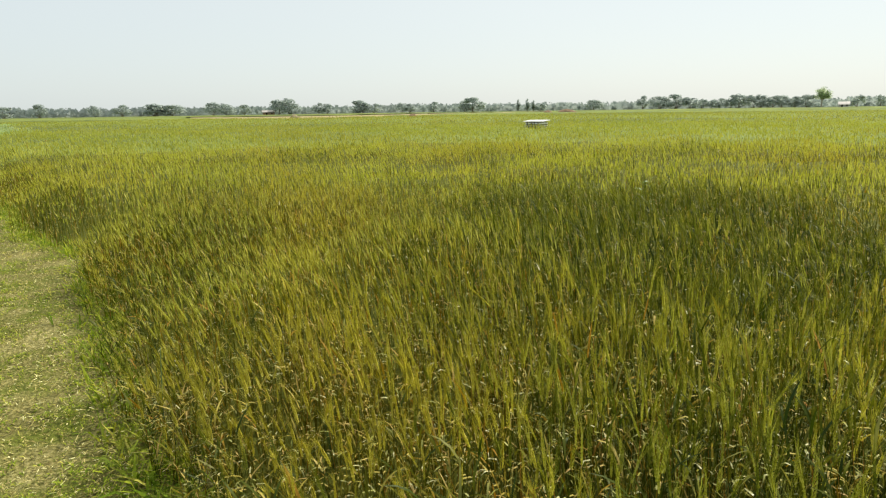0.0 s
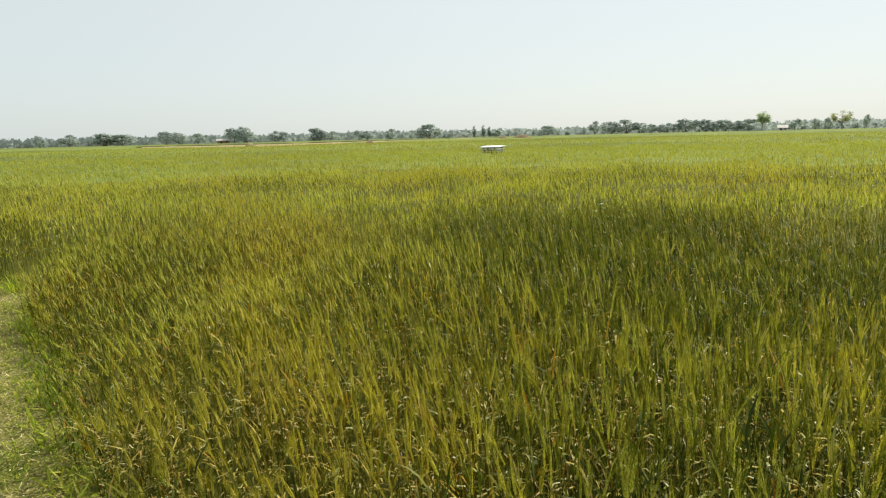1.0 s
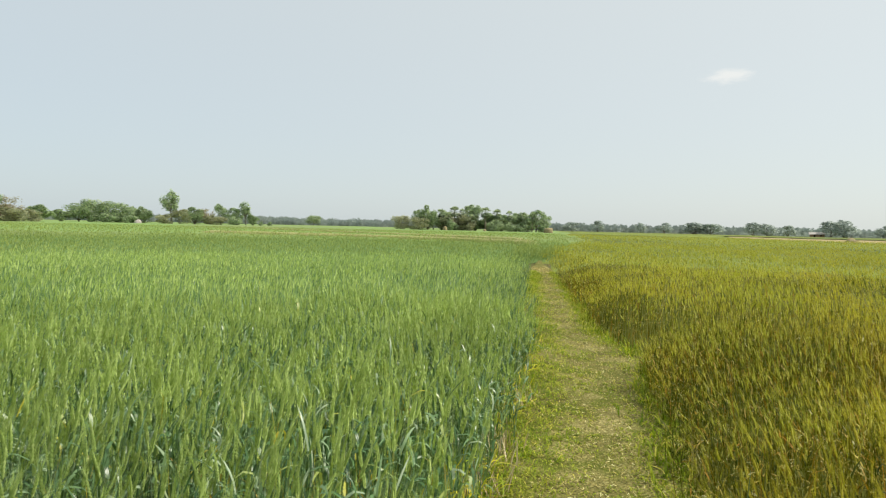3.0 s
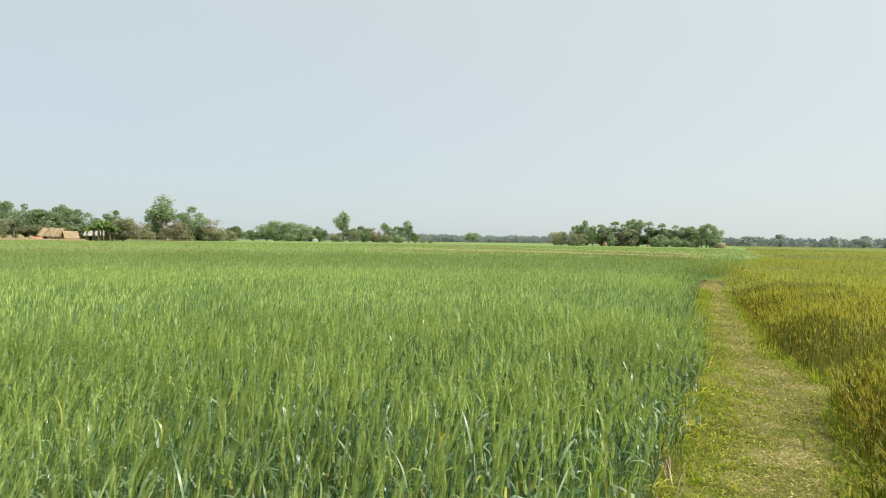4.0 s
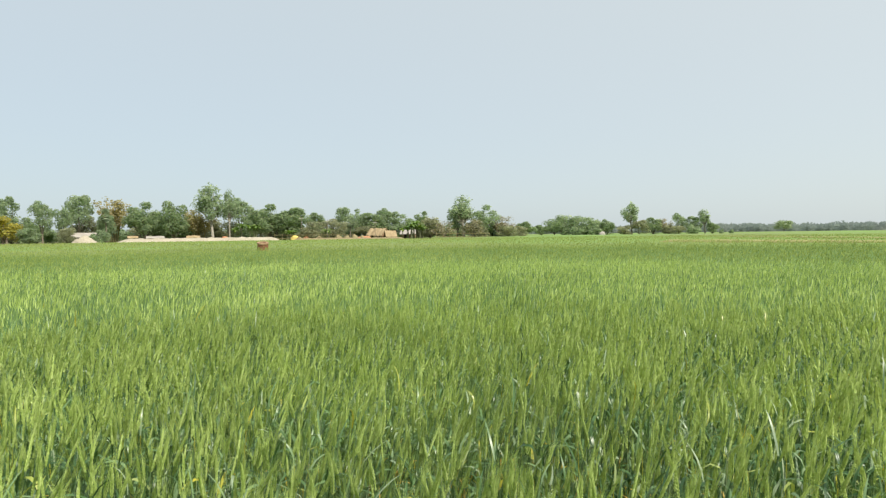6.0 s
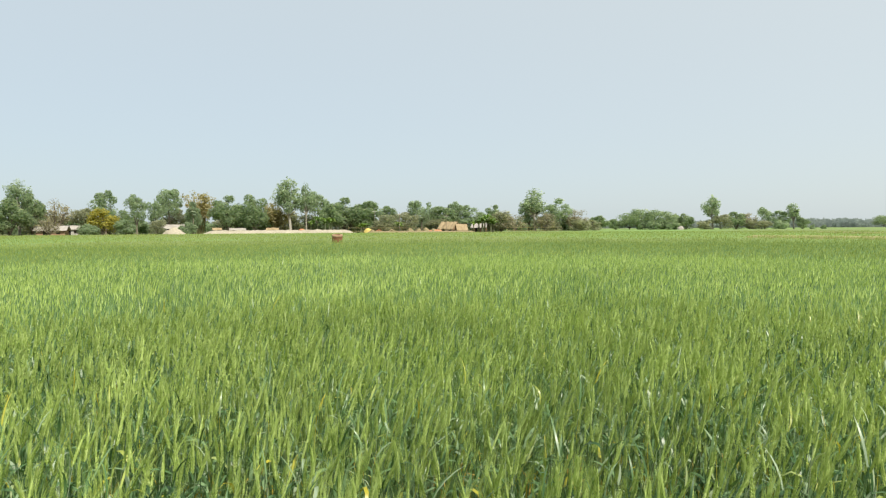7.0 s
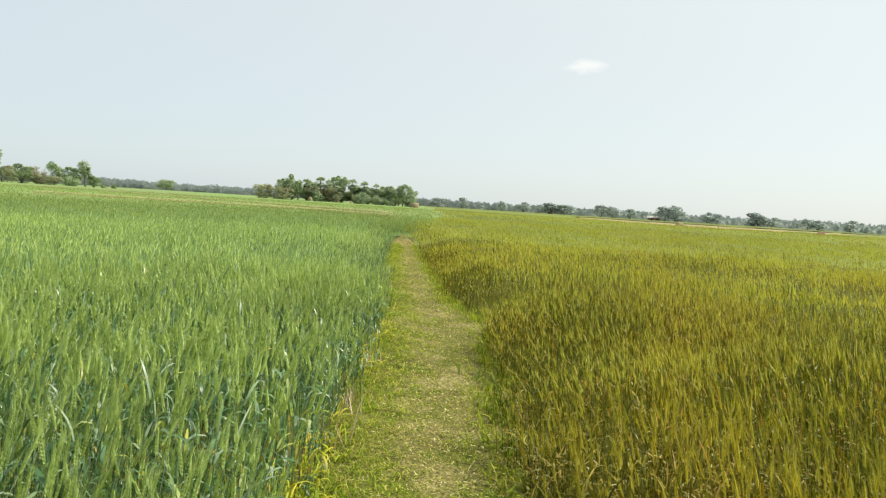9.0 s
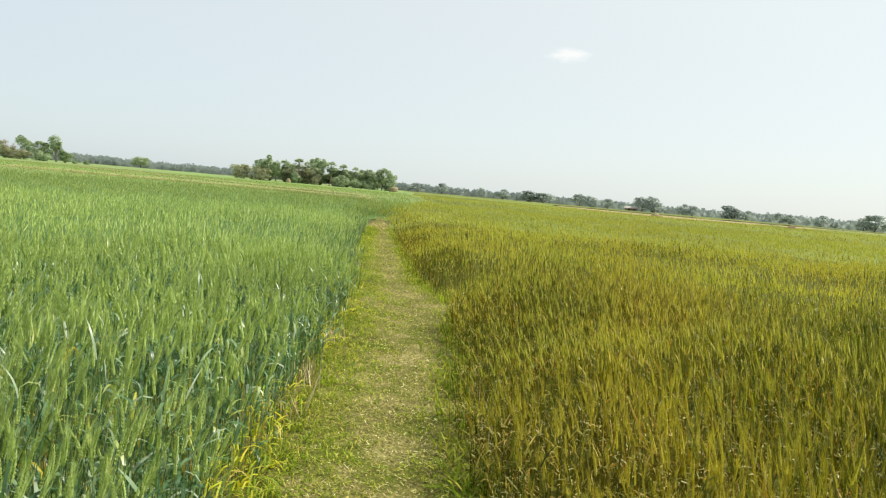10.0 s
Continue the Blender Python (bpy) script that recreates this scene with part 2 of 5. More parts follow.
M_DEAD = leaf_material("dead_stalk", [(0.0, (0.415, 0.296, 0.180)), (0.5, (0.575, 0.445, 0.296)), (1.0, (0.690, 0.618, 0.444))], rough=0.7, through_light=0.1)
M_GRASS = leaf_material("short_grass", [(0.0, (0.084, 0.162, 0.010)), (0.5, (0.229, 0.333, 0.022)), (0.85, (0.430, 0.494, 0.044)), (1.0, (0.705, 0.636, 0.143))], (0.28, 0.26, 0.07), 1.8, 0.35, rough=0.75, spec=0.12)
M_LITTER = leaf_material("straw_litter", [(0.0, (0.080, 0.060, 0.019)), (0.35, (0.271, 0.222, 0.070)), (0.8, (0.579, 0.489, 0.187)), (1.0, (0.850, 0.827, 0.439))], rough=0.7, through_light=0.1, spec=0.1)
# sheet under the ears: colour darkened to paint the shade between stems
M_CANOPY_GREEN = ground_material("green_crop_depth_shade", [(0.3, (0.079, 0.143, 0.036)), (0.5, (0.112, 0.185, 0.048)), (0.7, (0.144, 0.225, 0.059))], 0.3, 5.0, 1.0)
M_CANOPY_RIPE = ground_material("turning_crop_depth_shade", [(0.3, (0.05, 0.060, 0.008)), (0.5, (0.09, 0.10, 0.012)), (0.7, (0.14, 0.142, 0.02))], 0.3, 5.0, 1.0)
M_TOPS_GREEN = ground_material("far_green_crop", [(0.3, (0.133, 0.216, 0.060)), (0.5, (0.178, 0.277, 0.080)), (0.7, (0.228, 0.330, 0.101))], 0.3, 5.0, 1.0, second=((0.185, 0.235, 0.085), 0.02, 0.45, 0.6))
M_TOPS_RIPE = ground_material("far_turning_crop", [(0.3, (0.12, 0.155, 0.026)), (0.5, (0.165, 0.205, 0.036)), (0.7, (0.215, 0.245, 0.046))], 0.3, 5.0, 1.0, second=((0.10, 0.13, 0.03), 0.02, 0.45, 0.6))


# ---------------------------------------------------------------- mesh helpers
def mesh_from(name, verts, tris, mats, index=None, smooth=False):
    me = bpy.data.meshes.new(name)
    verts, tris = np.asarray(verts, np.float32), np.asarray(tris, np.int32)
    me.vertices.add(len(verts))
    me.vertices.foreach_set("co", verts.ravel())
    me.loops.add(tris.size)
    me.loops.foreach_set("vertex_index", tris.ravel())
    me.polygons.add(len(tris))
    me.polygons.foreach_set("loop_start", np.arange(0, tris.size, 3, dtype=np.int32))
    for m in mats:
        me.materials.append(m)
    if index is not None:
        me.polygons.foreach_set("material_index", np.asarray(index, np.int32))
    if smooth:
        me.polygons.foreach_set("use_smooth", np.ones(len(tris), bool))
    me.update()
    me.validate()
    return me


def part(name, bm, mat, parent, label=""):
    me = bpy.data.meshes.new(name)
    bm.normal_update()
    bm.to_mesh(me)
    bm.free()
    me.materials.append(mat)
    ob = new(name, me)
    ob.parent = parent
    return tagged(ob, label)


def thing(name, label, category, at=(0, 0, 0), turn=0, group="", kind=""):
    ob = new(name)
    ob.empty_display_size = 0.3
    ob.matrix_basis = pose(*at, 0, 0, turn)
    return tagged(ob, label, category, group, kind)


rng = np.random.default_rng(7)


class Soup:
    """Triangles gathered from many small pieces, with a material slot for each."""
    def __init__(self):
        self.v, self.t, self.m, self.n = [], [], [], 0

    def add(self, v, t, m):
        self.v.append(np.asarray(v, float)); self.t.append(np.asarray(t, int) + self.n)
        self.m.append(np.full(len(t), m) if np.isscalar(m) else np.asarray(m)); self.n += len(v)

    def arrays(self):
        return np.concatenate(self.v), np.concatenate(self.t), np.concatenate(self.m)


def ribbon(points, widths, side):
    """A strip along points, its width laid along side, ending in a point where the width is nil."""
    v, t = [], []
    for p, w in zip(points, widths):
        v += [p - side * w / 2, p + side * w / 2] if w > 1e-6 else [p]
    count = len(points)
    for i in range(count - 1):
        if widths[i + 1] > 1e-6:
            a = 2 * i
            t += [(a, a + 1, a + 3), (a, a + 3, a + 2)]
        else:
            t.append((2 * i, 2 * i + 1, 2 * i + 2))
    return np.array(v), np.array(t)


def leaf_blade(s, base, az, length, width, rise, droop, segs, m):
    """A wheat leaf that rises from the stem and bends over."""
    d = np.array([math.cos(az), math.sin(az), 0])
    side = np.array([-math.sin(az), math.cos(az), 0])
    pts, ang, p = [np.array(base, float)], rise, np.array(base, float)
    for i in range(segs):
        p = p + (d * math.cos(ang) + np.array([0, 0, math.sin(ang)])) * length / segs
        ang -= droop / segs
        pts.append(p)
    prof = [width * f for f in ((0.7, 1.0, 0.9, 0.6, 0.0) if segs == 4 else (0.8, 1.0, 0.7, 0.0) if segs == 3 else (0.8, 0.9, 0.0) if segs == 2 else (1, 0.0))]
    tw = rng.uniform(-0.6, 0.6)
    side = side * math.cos(tw) + np.array([0, 0, 1]) * math.sin(tw)
    v, t = ribbon(pts, prof, side)
    s.add(v, t, m)


def ear(s, base, tip_dir, length, girth, detail, m, awns, awn_len, shaded_awns=0.0):
    """A bearded wheat ear: two rows of spikelets (near), a spindle (farther off), or one blade."""
    z = np.array(tip_dir, float); z /= np.linalg.norm(z)
    a0 = rng.uniform(0, 6.28)
    x = np.array([math.cos(a0), math.sin(a0), 0]); x -= z * (x @ z); x /= np.linalg.norm(x)
    y = np.cross(z, x)
    base = np.array(base, float)
    if detail >= 2:
        v, t, pairs = [], [], (3 if detail == 2 else 8)
        for i in range(2 * pairs):
            f = i / (2 * pairs)
            g = girth * (0.62 + 0.5 * math.sin(math.pi * min(1, f * 1.05 + 0.12)) ** 0.7)
            sx = 1 if i % 2 else -1
            o = base + z * length * f * 0.93
            n = len(v)
            v += [o - z * girth * 0.5, o + x * sx * g * 0.25 + y * g * 0.62 + z * girth * 0.5, o + x * sx * g * 0.25 - y * g * 0.62 + z * girth * 0.5,
                  o + x * sx * g * 1.15 + z * girth * 0.9, o + x * sx * g * 0.75 + z * (length * 0.76 / pairs + girth)]
            t += [(n, n + 3, n + 1), (n, n + 2, n + 3), (n + 1, n + 3, n + 4), (n + 3, n + 2, n + 4)]
        s.add(v, t, m)
    elif detail == 1:
        v = [base, base + x * girth * 0.7 + z * length * 0.45, base - x * girth * 0.35 + y * girth * 0.6 + z * length * 0.45, base - x * girth * 0.35 - y * girth * 0.6 + z * length * 0.45, base + z * length]
        s.add(v, [(0, 2, 1), (0, 3, 2), (0, 1, 3), (1, 2, 4), (2, 3, 4), (3, 1, 4)], m)
    else:
        w = (x * girth, y * girth)[int(rng.integers(0, 2))]
        s.add([base, base + z * length * 0.4 + w * 0.8, base + z * length, base + z * length * 0.4 - w * 0.8], [(0, 1, 2), (0, 2, 3)], m)
    for i in range(awns):
        a = rng.uniform(0, 6.28)
        o = base + z * length * rng.uniform(0.2, 0.95)
        d = z + (x * math.cos(a) + y * math.sin(a)) * rng.uniform(0.06, 0.30)
        d /= np.linalg.norm(d)
        w = np.cross(d, [0.3, 0.5, 0.8]); w *= (0.0008 if detail == 3 else 0.0014 if detail else 0.0026) / np.linalg.norm(w)
        # some awns take the darker leaf colour, painting the shade among the stems
        s.add([o - w, o + w, o + d * awn_len * rng.uniform(0.6, 1.1)], [(0, 1, 2)], 0 if rng.random() < shaded_awns else m)


def stem_template(tier, ripe, gold=True):
    """One wheat plant of unit height, at the detail that its distance asks for.
    Slots: 0 leaf, 1 ear, 2 dry leaf, 5 curled tip in glint colour, 6 the greener or far leaf, 7 the greener or far ear,
    8 the far ripe ear."""
    s = Soup()
    LEAF, EAR = (0, 1) if (gold if ripe else tier < 3) else (6, 7)
    if ripe and tier > 2:
        LEAF, EAR = 0, 8
    bend, ba = rng.uniform(0.02, 0.12), rng.uniform(0, 6.28)
    bd, side = np.array([math.cos(ba), math.sin(ba), 0]), np.array([-math.sin(ba), math.cos(ba), 0])
    top = bd * bend + np.array([0, 0, 0.86])
    slim = 0.62 if ripe else 0.95
    if tier == 0:
        segs, rings, t = 3, [], []
        for i in range(segs + 1):
            f = i / segs
            c = bd * bend * f * f + np.array([0, 0, 0.86 * f])
            rings += [c + (0.0034 if ripe else 0.0042) * (0.75 - 0.35 * f) * np.array([math.cos(a), math.sin(a), 0]) for a in (0, 2.09, 4.19)]
        for i in range(segs):
            for k in range(3):
                a, b = 3 * i + k, 3 * i + (k + 1) % 3
                t += [(a, b, b + 3), (a, b + 3, a + 3)]
        s.add(rings, t, LEAF)
    elif tier == 1:
        mid = bd * bend * 0.25 + np.array([0, 0, 0.43])
        s.add(*ribbon([np.zeros(3), mid, top], [0.006, 0.0055, 0.004], side), LEAF)
    elif tier == 2:
        s.add([side * 0.005, -side * 0.005, top], [(0, 1, 2)], LEAF)
    # leaves: count, length, width, pieces
    count, long, wide, segs = ((4, 0.25, 0.0150, 4), (2, 0.25, 0.0150, 3), (1, 0.22, 0.015, 1), (1, 0.20, 0.024, 1), (1, 0.16, 0.07, 1))[tier]
    if tier == 0 and rng.random() < 0.5:
        count = 3
    for i in range(count):
        flag = tier < 2 and i == count - 1
        if flag:
            h = rng.uniform(0.60, 0.76)
        elif tier < 2:
            h = ((0.17, 0.34, 0.50) if tier == 0 else (0.40,))[i] + rng.uniform(-0.08, 0.08)
        else:
            h = rng.uniform(0.36, 0.62)
        dry = (h < 0.35 and rng.random() < (0.22 if ripe else 0.25)) or rng.random() < (0.07 if ripe else 0.012)
        # the flag leaf stands off below the ear and breaks over
        rise_angle, droop = (rng.uniform(0.75, 1.35), rng.choice([0.3, 1.2, 1.9, 2.6, 3.3])) if flag else (rng.uniform(1.15, 1.5), rng.choice([0.1, 0.4, 0.9, 1.6, 2.4]))
        leaf_blade(s, bd * bend * h * h + np.array([0, 0, h]), rng.uniform(0, 6.28), long * rng.uniform(0.6, 1.1) * (0.85 if flag else 1.0), wide * slim * ((1.1 if ripe else 1.35) if flag else 1.0),
                   rise_angle, droop, segs, 2 if dry else LEAF)
    if ripe and tier < 3:
        for _ in range((4, 2, 1)[tier]):
            h = rng.uniform(0.25, 0.86)
            leaf_blade(s, bd * bend * h * h + np.array([0, 0, h]), rng.uniform(0, 6.28), rng.uniform(0.025, 0.07), (0.0075, 0.008, 0.010)[tier], rng.uniform(-0.4, 1.2), rng.uniform(0.5, 2.8), (2, 1, 1)[tier], 5 if rng.random() < 0.65 else 2)
    if rng.random() < ((0.93 if gold else 0.7) if ripe else 0.94 if gold else 0.5):
        droop = rng.uniform(0.0, 0.22) if ripe else rng.uniform(0.0, 0.25)
        ear(s, top, np.array([0, 0, 1]) + bd * droop, rng.uniform(0.11, 0.165), ((0.0072, 0.0066, 0.0104, 0.024, 0.072) if ripe else (0.0100, 0.0122, 0.0105, 0.020, 0.065))[tier], (3, 1 if ripe else 2, 0, 0, 0)[tier], EAR,
            ((22, 9, 2, 0, 0) if ripe else (18, 9, 1, 0, 0))[tier], 0.13, (0.35, 0.2, 0, 0, 0)[tier] if ripe else 0.0)
    else:
        leaf_blade(s, top, ba, rng.uniform(0.16, 0.26), (0.0115, 0.013, 0.017, 0.024, 0.055)[tier], 1.3, rng.uniform(0.4, 1.6), segs, LEAF)
    return s.arrays()


# ---------------------------------------------------------------- plan
LEFT_Y, LEFT_X = (-60, -2, 3, 5, 7, 9, 12, 16, 24, 30, 34, 45, 60), (-1.6, -0.75, -0.66, -0.60, -0.52, -0.56, -0.76, -0.88, -0.90, -0.62, -0.55, 1.1, 3.1)
RIGHT_Y, RIGHT_X = (-60, -2, 3, 4, 5, 6.5, 7.9, 8.3, 9.2, 11, 13, 16, 20, 26, 30, 34, 45, 60), (-0.3, 0.4, 0.45, 0.49, 0.58, 0.70, 0.92, 0.80, 0.50, 0.34, 0.32, 0.15, 0.02, -0.42, -0.80, -0.80, 0.85, 2.85)
BUND_A = [(-1.2, 48.3), (-3.6, 51), (-11, 56), (-21, 59), (-31, 60.3), (-40, 61.5)]
BUND_B = [(-0.5, 58.4), (-8, 68), (-26, 84), (-57, 111)]
STUBBLE = [(r * math.sin(radians(a)), r * math.cos(radians(a))) for a, r in ((15, 190), (18, 152), (22, 130), (27, 133), (32, 152), (37, 190), (46, 260), (46, 330), (37, 262), (30, 222), (22, 200), (15, 240))]


def left_edge(y):
    return np.interp(y, LEFT_Y, LEFT_X)


def right_edge(y):
    return np.interp(y, RIGHT_Y, RIGHT_X)


def near_line(x, y, line):
    best = np.full(np.shape(x), 1e9)
    for (ax, ay), (bx, by) in zip(line, line[1:]):
        t = np.clip(((x - ax) * (bx - ax) + (y - ay) * (by - ay)) / ((bx - ax) ** 2 + (by - ay) ** 2), 0, 1)
        best = np.minimum(best, np.hypot(x - ax - t * (bx - ax), y - ay - t * (by - ay)))
    return best


def inside(x, y, poly):
    hit = np.zeros(np.shape(x), bool)
    for (ax, ay), (bx, by) in zip(poly, poly[1:] + poly[:1]):
        c = ((ay > y) != (by > y)) & (x < (bx - ax) * (y - ay) / (by - ay + 1e-12) + ax)
        hit ^= c
    return hit


def wave(x, y, s, seed=0.0):
    """A smooth wandering value between about -1 and 1."""
    return (np.sin(x * s + 1.3 * np.sin(y * s * 0.7 + seed) + seed * 2.1) + np.sin(y * s * 1.13 - 1.1 * np.sin(x * s * 0.61 + seed * 1.7)) + np.sin((x + y) * s * 0.57 + seed)) / 3


NOTCH = (0.95, 8.0)


def in_green(x, y):
    wob = 0.11 * wave(x, y, 4.0, 1.0) + 0.07 * wave(x, y, 13.0, 4.0)
    village = (np.degrees(np.arctan2(-x, y)) > 53) & (np.hypot(x, y) > 149)
    return (x < left_edge(y) + wob) & ~village & (near_line(x, y, BUND_A) > 0.45) & (near_line(x, y, BUND_B) > 0.45)


def in_ripe(x, y):
    wob = 0.12 * wave(x, y, 3.6, 2.0) + 0.08 * wave(x, y, 11.0, 5.0)
    notch = ((x - NOTCH[0] + 0.15) / 0.42) ** 2 + ((y - NOTCH[1]) / 0.45) ** 2 < 1
    hole = ((x - 0.48) / 0.16) ** 2 + ((y - 3.9) / 0.22) ** 2 < 1
    return (x > right_edge(y) + wob) & ~notch & ~hole & ~inside(x, y, STUBBLE)


# distance, stems to the square metre, variants
TIERS = [(0.85, 3.6, 260, 28), (3.6, 8.0, 205, 24), (8.0, 20.0, 135, 26), (20.0, 50.0, 36, 22), (50.0, 140.0, 4.5, 16)]
EYE_X, EYE_Y = -0.15, -0.1


def rise(x, y, ripe):
    """How high the crop stands, against its usual height: long swells, and hollows where the ripening crop is thin."""
    if not ripe:
        return 1 + 0.05 * wave(x, y, 0.9, 8.0) + 0.05 * wave(x, y, 2.3, 1.0)
    return 1 + 0.13 * wave(x, y, 0.9, 3.0) + 0.13 * wave(x, y, 2.3, 7.0) - 0.22 * np.clip((wave(x, y, 1.35, 21.0) - 0.2) / 0.35, 0, 1)


def turned(x, y):
    """The share of gold plants: most have turned; the verge of the path and a drift away from it are green."""
    near = np.clip((x - 0.5 * y - 0.4) / 1.8, 0, 1) * np.clip((11.0 - np.hypot(x, y)) / 5.0, 0, 1)
    verge = np.exp(-np.clip(x - right_edge(y), 0, 9) / 0.25) * np.clip((6.5 - y) / 2.5, 0, 1)
    return np.clip(0.80 + 0.4 * wave(x, y, 1.1, 5.0) + 0.3 * wave(x, y, 3.1, 2.0) + 0.15 * np.clip((np.hypot(x, y) - 5) / 3, 0, 1) - 0.72 * near - 0.32 * verge, 0.04, 0.97)


def crop(name, region, ripe, height, mats, label):
    V, T, M, n0 = [], [], [], 0
    for tier, (r0, r1, density, kinds) in enumerate(TIERS):
        area = math.pi * (r1 * r1 - r0 * r0)
        n = int(area * density * (1.25 if ripe and tier < 2 else 1.0))
        r = np.sqrt(rng.uniform(r0 * r0, r1 * r1, n))
        a = rng.uniform(-math.pi, math.pi, n)
        x, y = EYE_X + r * np.sin(a), EYE_Y + r * np.cos(a)
        off = np.degrees(np.maximum(radians(-100) - a, a - radians(84)))
        keep = region(x, y) & (rng.random(n) < (np.interp(off, [0, 1], [1.0, 0.0]) if tier < 2 else np.interp(off, [0, 14], [1.0, 0.2])))
        x, y, r = x[keep], y[keep], r[keep]
        if tier == 2:
            # the crop behind the walker, close by
            n = int(math.pi * 64 * 120)
            br, ba = np.sqrt(rng.uniform(0.9, 64, n)), rng.uniform(radians(84), radians(260), n)
            bx, by = EYE_X + br * np.sin(ba), EYE_Y + br * np.cos(ba)
            keep = region(bx, by) & (rng.random(n) < 0.9)
            x, y, r = np.concatenate([x, bx[keep]]), np.concatenate([y, by[keep]]), np.concatenate([r, br[keep]])
        if tier in (1, 2, 3):
            ny = int((r1 - r0) * 1.2 * density * (0.3 if ripe else 0.8))
            ey = rng.uniform(r0 * 0.98, r1, ny)
            off = rng.uniform(0, 1.2, ny) * (1 if ripe else -1)
            ex = (right_edge(ey) if ripe else left_edge(ey)) + off
            keep = region(ex, ey)
            x, y, r = np.concatenate([x, ex[keep]]), np.concatenate([y, ey[keep]]), np.concatenate([r, ey[keep]])
        if tier == 3 and not ripe:
            # the crop closes over the path's far end
            ex, ey = rng.uniform(-1.9, 0.5, 1500), rng.uniform(28.2, 37, 1500)
            ex, ey = np.concatenate([ex, rng.uniform(-1.3, -0.1, 320)]), np.concatenate([ey, rng.uniform(27.4, 29.6, 320)])
            x, y, r = np.concatenate([x, ex]), np.concatenate([y, ey]), np.concatenate([r, ey])
        templates = [stem_template(tier, ripe, k < kinds // 2) for k in range(kinds)]
        which = rng.integers(0, kinds, len(x))
        if not ripe:
            # the second half is leafy and short of ears: along the path and in drifts
            leafy = np.clip(0.10 + 0.7 * np.exp(-np.abs(left_edge(y) - x) / 0.45) * (y > 0) + 0.35 * wave(x, y, 1.3, 14.0) + 0.2 * wave(x, y, 0.31, 4.0), 0, 0.9)
            which = np.where(rng.random(len(x)) < leafy, kinds // 2 + which % (kinds - kinds // 2), which % (kinds // 2))
        if ripe:
            # the first half of the plants has turned, the second half is still green
            which = np.where(rng.random(len(x)) < turned(x, y), which % (kinds // 2), kinds // 2 + which % (kinds - kinds // 2))
        for k, (tv, tt, tm) in enumerate(templates):
            sel = which == k
            m = int(sel.sum())
            if not m:
                continue
            X, Y = x[sel], y[sel]
            turn = rng.uniform(0, 2 * math.pi, m)
            edge = np.minimum(np.abs(X - left_edge(Y)), np.abs(X - right_edge(Y)))
            h = height * rise(X, Y, ripe) * rng.normal(1.0, 0.10, m) * (np.clip(0.62 + 0.55 * edge, 0.6, 1.0) if ripe else np.clip(0.82 + 0.35 * edge, 0.8, 1.0)) * np.where(rng.random(m) < 0.012, 1.2, 1.0)
            c, s = np.cos(turn)[:, None], np.sin(turn)[:, None]
            px = (tv[None, :, 0] * c - tv[None, :, 1] * s)
            py = (tv[None, :, 0] * s + tv[None, :, 1] * c)
            pz = np.repeat(tv[None, :, 2], m, 0)
            hs = 0.8
            stray = np.where(rng.random(m) < 0.015, 3.0, 1.0)
            if ripe:
                # the wind has laid the turning crop over in drifts
                lx = (stray * (-0.06 + 0.07 * wave(X, Y, 0.8, 9.0) + rng.normal(0, 0.065, m)))[:, None]
                ly = (stray * (0.04 + 0.06 * wave(X, Y, 0.7, 11.0) + rng.normal(0, 0.065, m)))[:, None]
            else:
                lx = (0.05 + 0.066 * wave(X, Y, 0.8, 9.0) + rng.normal(0, 0.08, m))[:, None]
                ly = (0.04 + 0.054 * wave(X, Y, 0.7, 11.0) + rng.normal(0, 0.08, m))[:, None]
            wx = X[:, None] + px * hs + lx * pz ** 2 * h[:, None]
            wy = Y[:, None] + py * hs + ly * pz ** 2 * h[:, None]
            wz = pz * h[:, None]
            V.append(np.stack([wx, wy, wz], -1).reshape(-1, 3))
            T.append((tt[None] + (np.arange(m) * len(tv))[:, None, None]).reshape(-1, 3) + n0)
            M.append(np.tile(tm, m))
            n0 += m * len(tv)
    # the thick of the crop below the ears, farther off
    rings = [1.2]
    while rings[-1] < 420:
        rings.append(rings[-1] * 1.05 + 0.1)
    rings = np.array(rings)
    na = 360
    ang = np.linspace(-math.pi, math.pi, na, endpoint=False)
    R, A = np.meshgrid(rings, ang, indexing="ij")
    gx, gy = EYE_X + R * np.sin(A), EYE_Y + R * np.cos(A)
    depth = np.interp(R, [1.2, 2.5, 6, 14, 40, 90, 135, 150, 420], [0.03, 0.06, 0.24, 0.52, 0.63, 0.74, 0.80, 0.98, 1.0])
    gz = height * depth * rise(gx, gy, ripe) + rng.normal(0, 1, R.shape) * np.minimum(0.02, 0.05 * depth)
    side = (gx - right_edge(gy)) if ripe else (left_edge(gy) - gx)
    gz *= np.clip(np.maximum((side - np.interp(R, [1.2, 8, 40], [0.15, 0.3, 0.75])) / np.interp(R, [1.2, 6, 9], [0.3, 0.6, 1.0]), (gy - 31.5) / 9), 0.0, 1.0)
    ok = region(gx, gy)
    if not ripe:
        # no gap where the two crops meet
        ok |= (gy > 31) & (np.abs(side) < np.interp(gy, [31, 60, 400], [0.9, 2.0, 9.0]))
    idx = np.arange(R.size).reshape(R.shape)
    q = np.stack([idx[:-1, :], idx[1:, :], np.roll(idx, -1, 1)[1:, :], np.roll(idx, -1, 1)[:-1, :]], -1).reshape(-1, 4)
    q = q[ok.ravel()[q].all(1)]
    tri = np.concatenate([q[:, [0, 1, 2]], q[:, [0, 2, 3]]])
